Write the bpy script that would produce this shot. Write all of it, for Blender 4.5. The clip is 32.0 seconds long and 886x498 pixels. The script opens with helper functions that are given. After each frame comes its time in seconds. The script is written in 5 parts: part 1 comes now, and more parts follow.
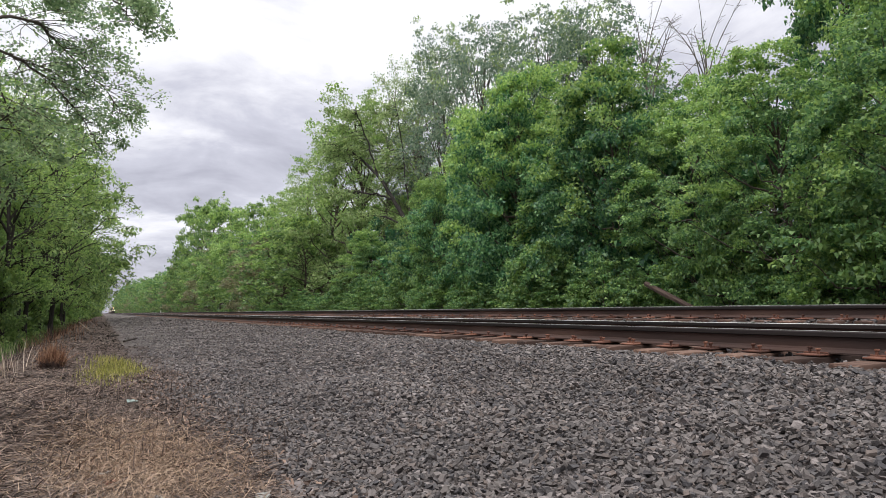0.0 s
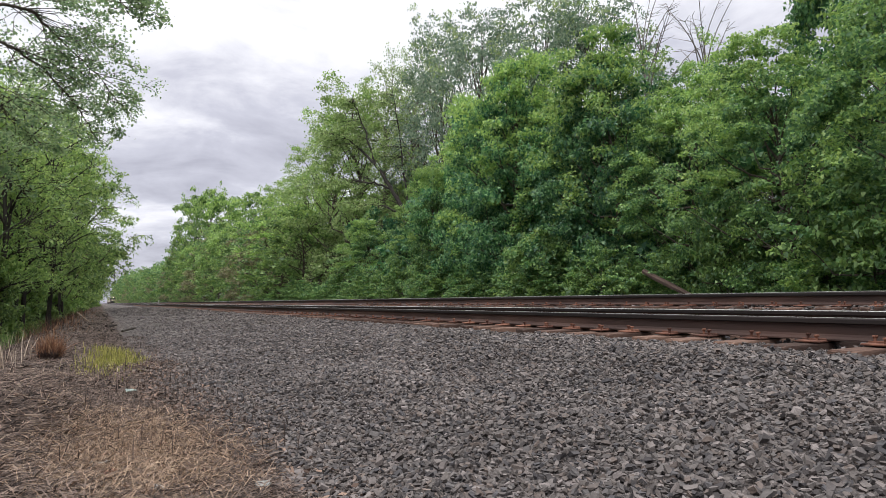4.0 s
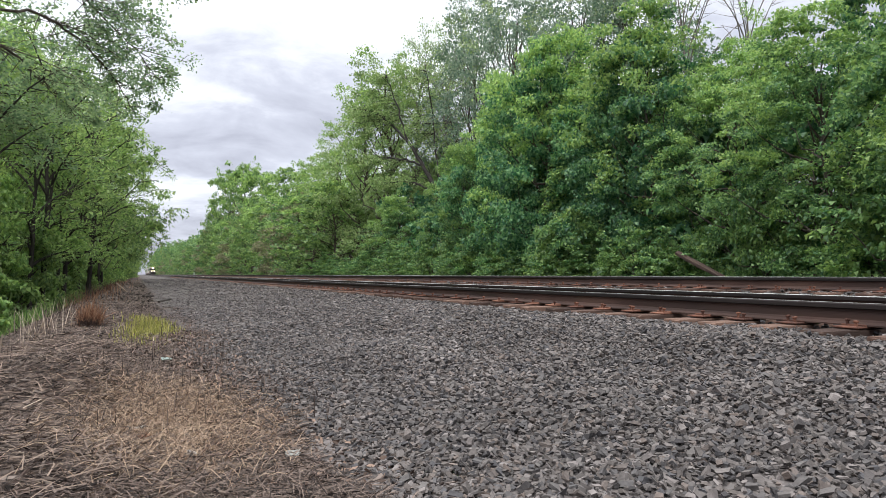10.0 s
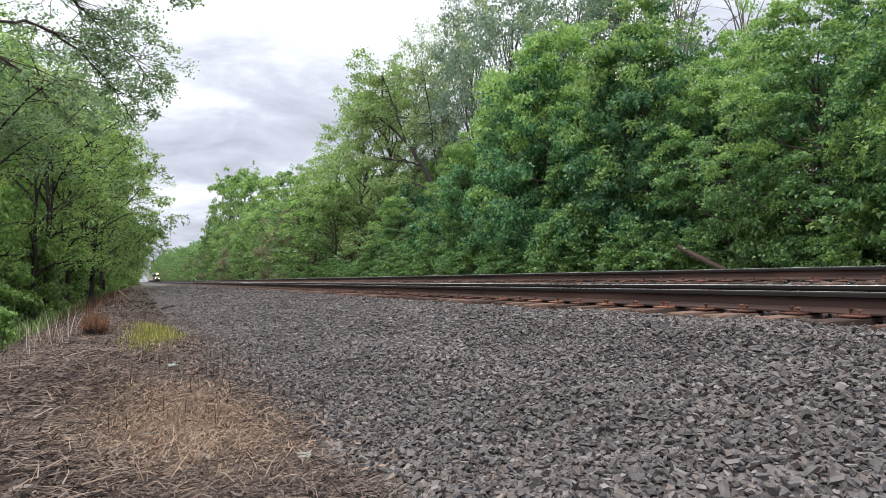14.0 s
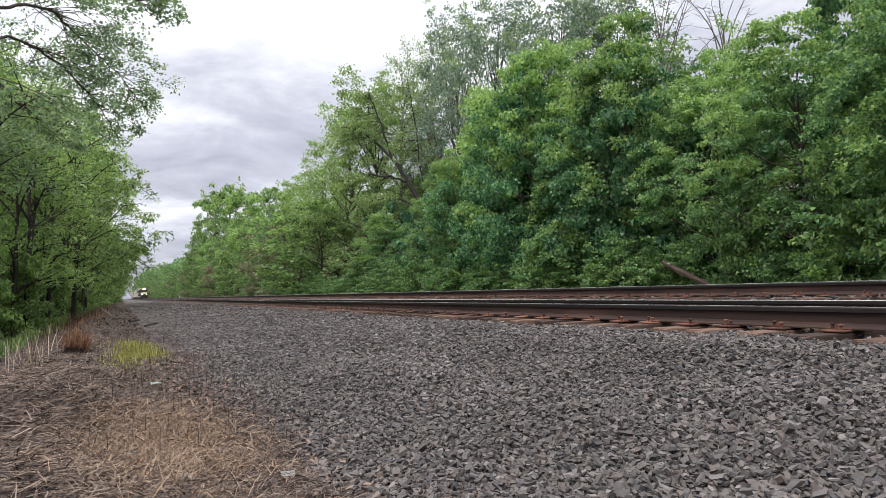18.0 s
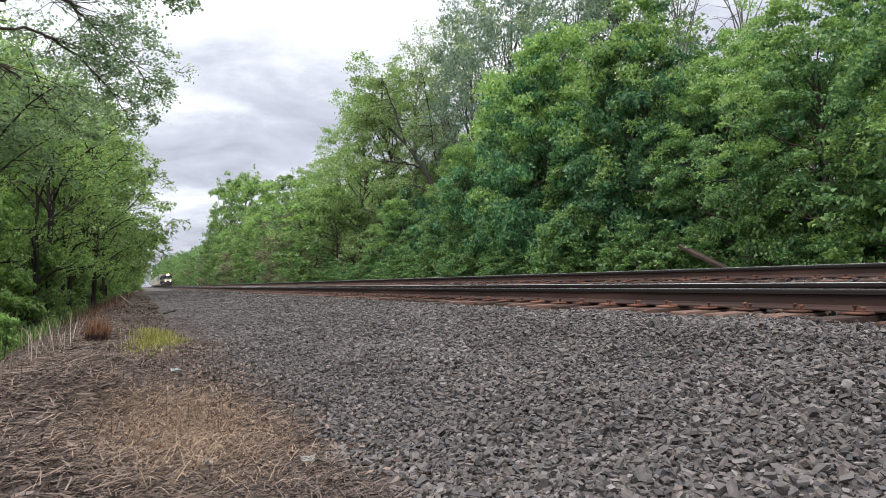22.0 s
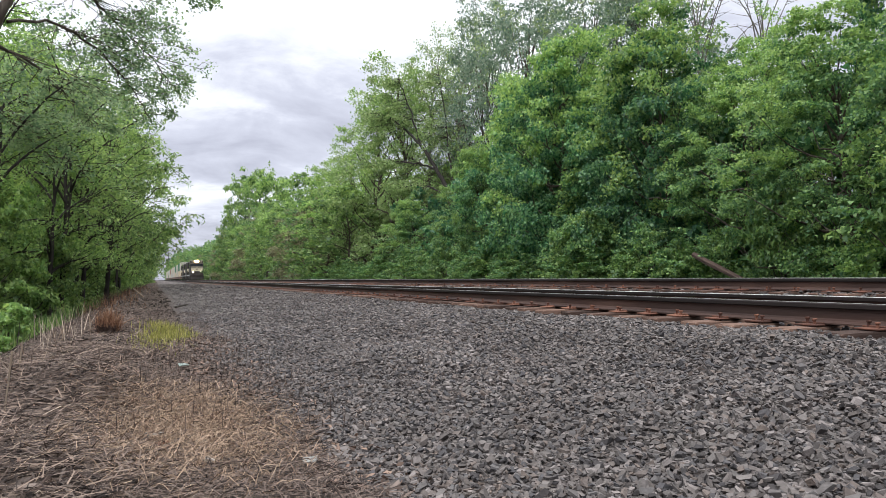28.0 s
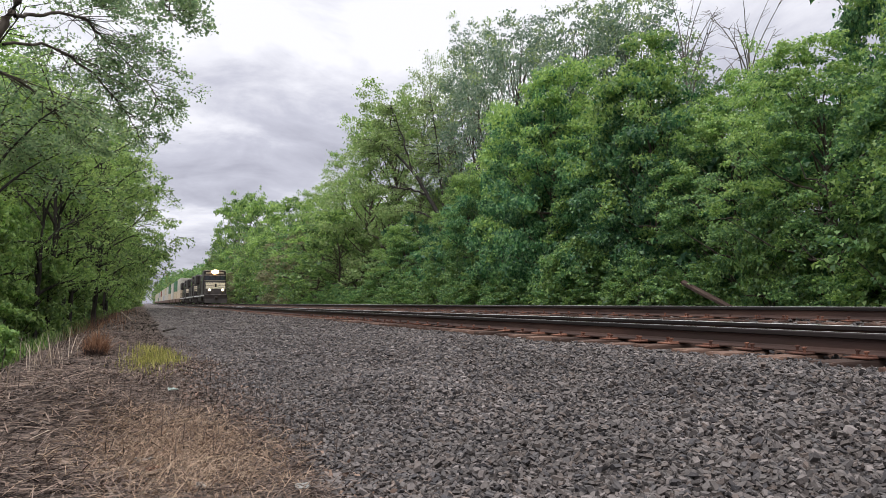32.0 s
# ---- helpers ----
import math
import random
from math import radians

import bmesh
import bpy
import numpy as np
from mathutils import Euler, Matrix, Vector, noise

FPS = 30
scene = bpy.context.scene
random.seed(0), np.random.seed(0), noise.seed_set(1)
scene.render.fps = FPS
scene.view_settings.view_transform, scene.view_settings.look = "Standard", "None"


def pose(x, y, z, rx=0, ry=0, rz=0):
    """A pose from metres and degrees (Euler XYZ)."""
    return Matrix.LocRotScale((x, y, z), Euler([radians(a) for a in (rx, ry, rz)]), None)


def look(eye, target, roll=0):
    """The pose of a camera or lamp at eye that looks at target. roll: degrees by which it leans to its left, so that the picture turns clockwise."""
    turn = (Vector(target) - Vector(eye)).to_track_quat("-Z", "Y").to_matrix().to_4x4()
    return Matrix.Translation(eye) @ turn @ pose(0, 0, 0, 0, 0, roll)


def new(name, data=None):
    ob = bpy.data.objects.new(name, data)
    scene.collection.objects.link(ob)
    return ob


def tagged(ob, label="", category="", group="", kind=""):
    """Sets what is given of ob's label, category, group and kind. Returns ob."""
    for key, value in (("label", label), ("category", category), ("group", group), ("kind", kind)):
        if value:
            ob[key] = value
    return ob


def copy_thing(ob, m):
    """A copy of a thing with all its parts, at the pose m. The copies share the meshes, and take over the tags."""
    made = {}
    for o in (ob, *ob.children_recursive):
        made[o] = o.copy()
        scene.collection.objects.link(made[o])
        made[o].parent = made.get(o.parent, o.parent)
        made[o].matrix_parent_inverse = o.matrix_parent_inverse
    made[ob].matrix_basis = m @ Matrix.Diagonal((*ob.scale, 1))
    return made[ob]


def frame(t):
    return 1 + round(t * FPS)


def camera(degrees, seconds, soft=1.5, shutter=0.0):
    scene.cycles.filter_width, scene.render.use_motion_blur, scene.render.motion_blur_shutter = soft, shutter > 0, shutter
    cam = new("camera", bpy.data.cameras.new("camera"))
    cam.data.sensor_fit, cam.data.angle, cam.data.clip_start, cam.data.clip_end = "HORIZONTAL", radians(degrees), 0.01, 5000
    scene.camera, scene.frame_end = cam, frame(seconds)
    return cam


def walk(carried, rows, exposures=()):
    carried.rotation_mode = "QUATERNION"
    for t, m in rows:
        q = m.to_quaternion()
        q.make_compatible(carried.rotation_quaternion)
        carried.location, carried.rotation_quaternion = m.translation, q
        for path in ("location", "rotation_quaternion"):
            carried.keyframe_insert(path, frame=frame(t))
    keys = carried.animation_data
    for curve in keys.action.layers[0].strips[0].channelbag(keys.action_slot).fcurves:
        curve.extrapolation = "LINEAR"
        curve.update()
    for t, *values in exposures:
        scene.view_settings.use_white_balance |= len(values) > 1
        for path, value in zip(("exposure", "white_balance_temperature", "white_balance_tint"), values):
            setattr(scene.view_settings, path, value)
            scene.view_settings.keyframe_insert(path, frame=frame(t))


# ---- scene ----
cam = camera(68.02, 32.0, soft=0.6)
PATH = [
    (0, (-0.006, -0.049, 0.455), (4.579, 8.794, 1.336), -1.03),
    (0.5, (-0.006, -0.054, 0.456), (4.599, 8.777, 1.353), -0.90),
    (1, (-0.006, -0.055, 0.457), (4.661, 8.743, 1.357), -0.80),
    (1.5, (-0.007, -0.053, 0.457), (4.704, 8.721, 1.364), -0.85),
    (2, (-0.008, -0.053, 0.457), (4.739, 8.698, 1.401), -0.92),
    (2.5, (-0.002, -0.047, 0.453), (4.747, 8.707, 1.358), -1.20),
    (3, (-0.002, -0.046, 0.449), (4.636, 8.776, 1.267), -1.41),
    (3.5, (-0.003, -0.037, 0.450), (4.597, 8.814, 1.152), -1.38),
    (5.5, (-0.004, -0.032, 0.452), (4.634, 8.791, 1.257), -0.31),
    (6, (-0.001, -0.019, 0.451), (4.539, 8.850, 1.299), -0.14),
    (6.5, (-0.001, -0.009, 0.451), (4.399, 8.930, 1.304), -0.08),
    (7, (0.002, -0.014, 0.452), (4.278, 8.984, 1.312), 0.02),
    (7.5, (0.005, -0.016, 0.446), (4.158, 9.049, 1.210), 0.03),
    (8, (0.006, -0.023, 0.441), (4.091, 9.082, 1.083), -0.27),
    (8.5, (0.007, -0.017, 0.442), (4.097, 9.094, 0.951), -0.51),
    (9, (0.005, -0.020, 0.443), (4.104, 9.091, 0.890), -0.32),
    (9.5, (0.003, -0.023, 0.446), (4.165, 9.061, 0.846), -0.22),
    (10, (0.001, -0.021, 0.446), (4.206, 9.044, 0.825), -0.12),
    (10.5, (0.000, -0.025, 0.445), (4.206, 9.039, 0.850), -0.02),
    (11, (0.001, -0.028, 0.446), (4.272, 9.004, 0.881), -0.01),
    (11.5, (-0.001, -0.016, 0.447), (4.325, 8.990, 0.869), -0.02),
    (12, (-0.003, -0.019, 0.446), (4.242, 9.026, 0.838), -0.40),
    (12.5, (-0.008, -0.017, 0.445), (4.283, 9.007, 0.818), -0.59),
    (13, (-0.011, -0.019, 0.447), (4.173, 9.059, 0.750), -0.99),
    (13.5, (-0.013, -0.025, 0.446), (4.156, 9.058, 0.788), -1.40),
    (15.5, (-0.008, -0.016, 0.444), (4.293, 9.003, 0.853), -1.63),
    (16, (-0.007, -0.013, 0.443), (4.384, 8.962, 0.850), -1.58),
    (16.5, (-0.009, -0.016, 0.446), (4.461, 8.918, 0.900), -1.55),
    (17, (-0.012, -0.017, 0.446), (4.461, 8.910, 0.995), -1.54),
    (17.5, (-0.013, -0.025, 0.447), (4.396, 8.930, 1.042), -1.63),
    (18, (-0.012, -0.030, 0.446), (4.370, 8.938, 1.059), -1.73),
    (18.5, (-0.012, -0.027, 0.445), (4.354, 8.950, 1.048), -1.80),
    (19, (-0.011, -0.024, 0.444), (4.310, 8.976, 1.027), -1.86),
    (19.5, (-0.010, -0.022, 0.444), (4.300, 8.982, 1.047), -1.94),
    (20, (-0.012, -0.019, 0.444), (4.285, 8.994, 0.995), -1.98),
    (20.5, (-0.012, -0.017, 0.443), (4.257, 9.011, 0.974), -2.18),
    (21, (-0.012, -0.016, 0.444), (4.219, 9.032, 0.924), -2.30),
    (21.5, (-0.011, -0.014, 0.444), (4.215, 9.038, 0.883), -2.27),
    (22, (-0.011, -0.014, 0.443), (4.164, 9.064, 0.848), -2.21),
    (22.5, (-0.010, -0.015, 0.444), (4.124, 9.082, 0.821), -2.06),
    (23, (-0.010, -0.018, 0.446), (4.078, 9.100, 0.827), -1.96),
    (23.5, (-0.014, -0.022, 0.447), (4.036, 9.112, 0.867), -1.83),
    (24, (-0.014, -0.019, 0.445), (4.007, 9.126, 0.885), -1.70),
    (24.5, (-0.014, -0.020, 0.446), (3.978, 9.138, 0.878), -1.57),
    (25, (-0.013, -0.018, 0.445), (3.977, 9.139, 0.920), -1.36),
    (25.5, (-0.013, -0.017, 0.450), (3.977, 9.139, 0.955), -1.07),
    (27.5, (0.001, -0.006, 0.447), (3.996, 9.149, 0.915), -0.63),
    (28, (0.000, -0.015, 0.451), (4.010, 9.135, 0.882), -0.54),
    (28.5, (-0.003, -0.012, 0.450), (4.121, 9.089, 0.858), -0.67),
    (29, (-0.007, -0.011, 0.450), (4.046, 9.121, 0.881), -0.74),
    (29.5, (-0.006, -0.015, 0.451), (4.039, 9.117, 0.955), -0.56),
    (30, (-0.009, -0.017, 0.451), (4.080, 9.090, 1.044), -0.71),
    (30.5, (-0.012, -0.015, 0.449), (4.117, 9.066, 1.147), -0.48),
    (31, (-0.013, -0.016, 0.447), (4.128, 9.057, 1.173), -0.37),
    (31.5, (-0.013, -0.016, 0.449), (4.127, 9.053, 1.231), -0.21),
    (32, (-0.016, -0.017, 0.449), (4.119, 9.051, 1.270), -0.07),
]
walk(cam, [(t, look(eye, target, roll)) for t, eye, target, roll in PATH],
     exposures=[(0, -0.04, 6360, 12.5), (5.5, -0.04, 6340, 12.5), (7, -0.1, 6320, 13), (8, 0.05, 6260, 11.5), (10, 0.17, 6180, 9.5), (15, 0.17, 6180, 9.5), (18, 0.04, 6260, 11.5), (22, 0.1, 6200, 10), (28, 0.14, 6170, 10.5), (30, 0.01, 6220, 11), (31, -0.05, 6300, 12.5), (32, -0.12, 6330, 13)])


# ---------------------------------------------------------------- light
def build_world():
    world = bpy.data.worlds.new("overcast_sky")
    scene.world = world
    world.use_nodes = True
    nt = world.node_tree
    nt.nodes.clear()
    n = nt.nodes.new
    link = nt.links.new
    out = n("ShaderNodeOutputWorld")
    sky = n("ShaderNodeTexSky")
    sky.sky_type = "NISHITA"
    sky.sun_disc = False
    sky.sun_elevation = radians(73)
    sky.sun_rotation = radians(-113)
    back_sky = n("ShaderNodeBackground")
    back_sky.inputs["Strength"].default_value = 0.1
    link(sky.outputs[0], back_sky.inputs["Color"])
    # a broken deck of cloud, flattened towards the horizon
    tex = n("ShaderNodeTexCoord")
    sep = n("ShaderNodeSeparateXYZ")
    link(tex.outputs["Generated"], sep.inputs[0])
    up = n("ShaderNodeMath"); up.operation = "MAXIMUM"; up.inputs[1].default_value = 0.0
    link(sep.outputs["Z"], up.inputs[0])
    add = n("ShaderNodeMath"); add.operation = "ADD"; add.inputs[1].default_value = 0.16
    link(up.outputs[0], add.inputs[0])
    dx = n("ShaderNodeMath"); dx.operation = "DIVIDE"
    dy = n("ShaderNodeMath"); dy.operation = "DIVIDE"
    link(sep.outputs["X"], dx.inputs[0]); link(add.outputs[0], dx.inputs[1])
    link(sep.outputs["Y"], dy.inputs[0]); link(add.outputs[0], dy.inputs[1])
    com = n("ShaderNodeCombineXYZ")
    link(dx.outputs[0], com.inputs[0]); link(dy.outputs[0], com.inputs[1])
    mapn = n("ShaderNodeMapping")
    mapn.inputs["Location"].default_value = (3.1, 1.35, 0)
    mapn.inputs["Rotation"].default_value = (0, 0, radians(12))
    link(com.outputs[0], mapn.inputs[0])
    big = n("ShaderNodeTexNoise")
    big.inputs["Scale"].default_value = 0.62
    big.inputs["Detail"].default_value = 6
    big.inputs["Roughness"].default_value = 0.52
    big.inputs["Distortion"].default_value = 0.25
    link(mapn.outputs[0], big.inputs["Vector"])
    small = n("ShaderNodeTexNoise")
    small.inputs["Scale"].default_value = 2.6
    small.inputs["Detail"].default_value = 7
    small.inputs["Roughness"].default_value = 0.58
    small.inputs["Distortion"].default_value = 0.4
    link(mapn.outputs[0], small.inputs["Vector"])
    deck = n("ShaderNodeMix"); deck.data_type = "FLOAT"
    deck.inputs[0].default_value = 0.36
    link(big.outputs["Fac"], deck.inputs[2]); link(small.outputs["Fac"], deck.inputs[3])
    ramp = n("ShaderNodeValToRGB")
    e = ramp.color_ramp.elements
    e[0].position, e[0].color = 0.35, (0.49, 0.49, 0.56, 1)
    e[1].position, e[1].color = 0.575, (1.15, 1.15, 1.17, 1)
    mid = e.new(0.47); mid.color = (0.72, 0.725, 0.8, 1)
    low = n("ShaderNodeMapRange")
    low.interpolation_type = "SMOOTHSTEP"
    low.inputs["From Min"].default_value, low.inputs["From Max"].default_value = 0.06, 0.42
    low.inputs["To Min"].default_value, low.inputs["To Max"].default_value = -0.115, 0.065
    link(sep.outputs["Z"], low.inputs[0])
    thick = n("ShaderNodeMath"); thick.operation = "ADD"
    link(deck.outputs[0], thick.inputs[0]); link(low.outputs[0], thick.inputs[1])
    link(thick.outputs[0], ramp.inputs[0])
    back_cloud = n("ShaderNodeBackground")
    back_cloud.inputs["Strength"].default_value = 1.0
    link(ramp.outputs[0], back_cloud.inputs["Color"])
    mix = n("ShaderNodeMixShader")
    mix.inputs[0].default_value = 0.93
    link(back_sky.outputs[0], mix.inputs[1]); link(back_cloud.outputs[0], mix.inputs[2])
    link(mix.outputs[0], out.inputs["Surface"])
    sun = bpy.data.lights.new("sun", "SUN")
    sun.energy = 4.2
    sun.angle = radians(75)
    sun.color = (1.0, 0.97, 0.92)
    ob = new("sun", sun)
    ob.matrix_world = look((-12, -5, 42), (0, 0, 0))


build_world()


# ---------------------------------------------------------------- materials
def material(name, colours, rough=0.9, metal=0.0, scale=8.0, detail=6.0, bump=0.0, bump_scale=None, island=0.0,
             per_object=0.0, stretch=(1, 1, 1), stain=None, stain_scale=1.3, stain_cut=0.55, spec=0.3, transmit=0.0):
    """A surface mixed from two or three colours by noise, with stains at a second scale, chance tints piece by piece and fine relief."""
    m = bpy.data.materials.new(name)
    m.use_nodes = True
    nt = m.node_tree
    bsdf = nt.nodes["Principled BSDF"]
    n, link = nt.nodes.new, nt.links.new
    bsdf.inputs["Roughness"].default_value = rough
    bsdf.inputs["Metallic"].default_value = metal
    bsdf.inputs["Specular IOR Level"].default_value = spec
    tex = n("ShaderNodeTexCoord")
    mp = n("ShaderNodeMapping")
    mp.inputs["Scale"].default_value = stretch
    geo = n("ShaderNodeNewGeometry")
    link(tex.outputs["Object"], mp.inputs[0])
    noi = n("ShaderNodeTexNoise")
    noi.inputs["Scale"].default_value = scale
    noi.inputs["Detail"].default_value = detail
    link(mp.outputs[0], noi.inputs["Vector"])
    ramp = n("ShaderNodeValToRGB")
    e = ramp.color_ramp.elements
    e[0].position, e[1].position = 0.32, 0.68
    e[0].color = (*colours[0], 1)
    e[1].color = (*colours[-1], 1)
    if len(colours) == 3:
        c = e.new(0.5); c.color = (*colours[1], 1)
    fac = noi.outputs["Fac"]
    if island or per_object:
        src = geo.outputs["Random Per Island"]
        if per_object and not island:
            info = n("ShaderNodeObjectInfo"); src = info.outputs["Random"]
        k = island or per_object
        mixf = n("ShaderNodeMix"); mixf.data_type = "FLOAT"
        mixf.inputs[0].default_value = k
        link(fac, mixf.inputs[2]); link(src, mixf.inputs[3])
        fac = mixf.outputs[0]
    link(fac, ramp.inputs[0])
    col = ramp.outputs[0]
    if island and per_object:
        info = n("ShaderNodeObjectInfo")
        hsv = n("ShaderNodeHueSaturation")
        rng = n("ShaderNodeMapRange")
        rng.inputs["To Min"].default_value, rng.inputs["To Max"].default_value = 1 - per_object, 1 + per_object
        link(info.outputs["Random"], rng.inputs[0])
        link(rng.outputs[0], hsv.inputs["Value"])
        link(col, hsv.inputs["Color"])
        col = hsv.outputs[0]
    if stain:
        n2 = n("ShaderNodeTexNoise")
        n2.inputs["Scale"].default_value = stain_scale
        n2.inputs["Detail"].default_value = 5
        link(mp.outputs[0], n2.inputs["Vector"])
        r2 = n("ShaderNodeMapRange")
        r2.inputs["From Min"].default_value, r2.inputs["From Max"].default_value = stain_cut - 0.08, stain_cut + 0.12
        link(n2.outputs["Fac"], r2.inputs[0])
        mx = n("ShaderNodeMix"); mx.data_type = "RGBA"
        mx.inputs[7].default_value = (*stain, 1)
        link(r2.outputs[0], mx.inputs[0]); link(col, mx.inputs[6])
        col = mx.outputs[2]
    link(col, bsdf.inputs["Base Color"])
    if bump:
        nb = n("ShaderNodeTexNoise")
        nb.inputs["Scale"].default_value = bump_scale or scale * 3
        nb.inputs["Detail"].default_value = 4
        link(mp.outputs[0], nb.inputs["Vector"])
        bm = n("ShaderNodeBump")
        bm.inputs["Strength"].default_value = bump
        bm.inputs["Distance"].default_value = 0.02
        link(nb.outputs["Fac"], bm.inputs["Height"])
        link(bm.outputs[0], bsdf.inputs["Normal"])
    if transmit:
        out = nt.nodes["Material Output"]
        tr = n("ShaderNodeBsdfTranslucent")
        hs = n("ShaderNodeHueSaturation")
        hs.inputs["Hue"].default_value, hs.inputs["Saturation"].default_value, hs.inputs["Value"].default_value = 0.485, 1.1, 1.25
        link(col, hs.inputs["Color"]); link(hs.outputs[0], tr.inputs["Color"])
        ms = n("ShaderNodeMixShader")
        ms.inputs[0].default_value = transmit
        link(bsdf.outputs[0], ms.inputs[1]); link(tr.outputs[0], ms.inputs[2])
        link(ms.outputs[0], out.inputs["Surface"])
    return m


def plain(name, colour, rough=0.5, metal=0.0, glow=0.0):
    m = material(name, [tuple(c * 0.85 for c in colour), tuple(min(1, c * 1.1) for c in colour)], rough=rough, metal=metal, scale=2.5)
    if glow:
        b = m.node_tree.nodes["Principled BSDF"]
        b.inputs["Emission Color"].default_value = (*colour, 1)
        b.inputs["Emission Strength"].default_value = glow
    return m


def stone_material():
    """Broken grey trap rock: each stone its own grey, brown or bluish tint, dusty and finely pitted."""
    m = bpy.data.materials.new("crushed_stone")
    m.use_nodes = True
    nt = m.node_tree
    n, link = nt.nodes.new, nt.links.new
    bsdf = nt.nodes["Principled BSDF"]
    bsdf.inputs["Roughness"].default_value = 0.88
    bsdf.inputs["Specular IOR Level"].default_value = 0.25
    geo = n("ShaderNodeNewGeometry")
    ramp = n("ShaderNodeValToRGB")
    e = ramp.color_ramp.elements
    e[0].position, e[0].color = 0.0, (0.042, 0.037, 0.036, 1)
    e[1].position, e[1].color = 1.0, (0.212, 0.188, 0.178, 1)
    for p, c in ((0.14, (0.078, 0.075, 0.078)), (0.3, (0.106, 0.092, 0.084)), (0.46, (0.1, 0.094, 0.093)), (0.6, (0.134, 0.108, 0.094)), (0.74, (0.125, 0.114, 0.108)), (0.9, (0.164, 0.144, 0.135))):
        e.new(p).color = (*c, 1)
    link(geo.outputs["Random Per Island"], ramp.inputs[0])
    fine = n("ShaderNodeTexNoise")
    fine.inputs["Scale"].default_value, fine.inputs["Detail"].default_value = 45, 6
    link(geo.outputs["Position"], fine.inputs["Vector"])
    grain = n("ShaderNodeMapRange")
    grain.inputs["From Min"].default_value, grain.inputs["From Max"].default_value = 0.3, 0.7
    grain.inputs["To Min"].default_value, grain.inputs["To Max"].default_value = 0.8, 1.2
    link(fine.outputs["Fac"], grain.inputs[0])
    broad = n("ShaderNodeTexNoise")
    broad.inputs["Scale"].default_value, broad.inputs["Detail"].default_value = 0.9, 4
    link(geo.outputs["Position"], broad.inputs["Vector"])
    tone = n("ShaderNodeMapRange")
    tone.inputs["From Min"].default_value, tone.inputs["From Max"].default_value = 0.35, 0.65
    tone.inputs["To Min"].default_value, tone.inputs["To Max"].default_value = 0.86, 1.14
    link(broad.outputs["Fac"], tone.inputs[0])
    both = n("ShaderNodeMath"); both.operation = "MULTIPLY"
    link(grain.outputs[0], both.inputs[0]); link(tone.outputs[0], both.inputs[1])
    hsv = n("ShaderNodeHueSaturation")
    link(both.outputs[0], hsv.inputs["Value"]); link(ramp.outputs[0], hsv.inputs["Color"])
    link(hsv.outputs[0], bsdf.inputs["Base Color"])
    pit = n("ShaderNodeTexNoise")
    pit.inputs["Scale"].default_value, pit.inputs["Detail"].default_value = 110, 4
    link(geo.outputs["Position"], pit.inputs["Vector"])
    bump = n("ShaderNodeBump")
    bump.inputs["Strength"].default_value, bump.inputs["Distance"].default_value = 0.5, 0.006
    link(pit.outputs["Fac"], bump.inputs["Height"])
    link(bump.outputs[0], bsdf.inputs["Normal"])
    return m


M_STONE = stone_material()
M_DUST = material("debris_chips", [(0.024, 0.0185, 0.016), (0.085, 0.067, 0.058), (0.21, 0.17, 0.146)], rough=0.95, scale=12, island=0.7)
M_STRAW = material("dry_grass", [(0.13, 0.089, 0.061), (0.27, 0.187, 0.13), (0.44, 0.328, 0.232)], rough=0.85, scale=3, island=0.8, transmit=0.15)
M_REED = material("pale_dry_reed", [(0.22, 0.17, 0.125), (0.36, 0.29, 0.22), (0.5, 0.42, 0.33)], rough=0.8, scale=3, island=0.8, transmit=0.15)
M_STEM = material("dry_stems", [(0.028, 0.021, 0.018), (0.08, 0.058, 0.048), (0.19, 0.145, 0.12)], rough=0.9, scale=3, island=0.8)
M_CANE = material("dead_weed_canes", [(0.044, 0.031, 0.026), (0.11, 0.079, 0.064), (0.25, 0.187, 0.147)], rough=0.85, scale=3, island=0.85)
M_LITTER = material("russet_dead_leaves", [(0.055, 0.036, 0.027), (0.125, 0.08, 0.058), (0.24, 0.165, 0.125)], rough=0.85, scale=9, island=0.8)
M_GRASS = material("green_grass", [(0.15, 0.16, 0.04), (0.26, 0.27, 0.06), (0.4, 0.38, 0.12)], rough=0.7, scale=3, island=0.8, transmit=0.3)
M_RUSTBUSH = material("rusty_dry_brush", [(0.12, 0.06, 0.034), (0.22, 0.115, 0.066), (0.33, 0.2, 0.12)], rough=0.9, scale=3, island=0.8, transmit=0.15)
M_RAIL = material("rusted_rail_steel", [(0.035, 0.021, 0.018), (0.06, 0.034, 0.027), (0.09, 0.052, 0.04)], rough=0.75, metal=0.15, scale=5, stretch=(1, 0.15, 1), bump=0.15,
                  bump_scale=60, stain=(0.03, 0.022, 0.02), stain_scale=2.0)
M_RAILHEAD = material("worn_rail_head", [(0.012, 0.01, 0.01), (0.024, 0.018, 0.017)], rough=0.65, metal=0.1, scale=4, stretch=(1, 0.1, 1))
M_RAILTOP = material("polished_rail_top", [(0.8, 0.79, 0.78), (0.92, 0.91, 0.9)], rough=0.4, metal=1.0, scale=6, stretch=(6, 0.1, 1))
M_PLATE = material("rusty_tie_plate", [(0.06, 0.028, 0.02), (0.125, 0.055, 0.037), (0.2, 0.093, 0.06)], rough=0.9, scale=14, per_object=0.4, bump=0.2, bump_scale=70)
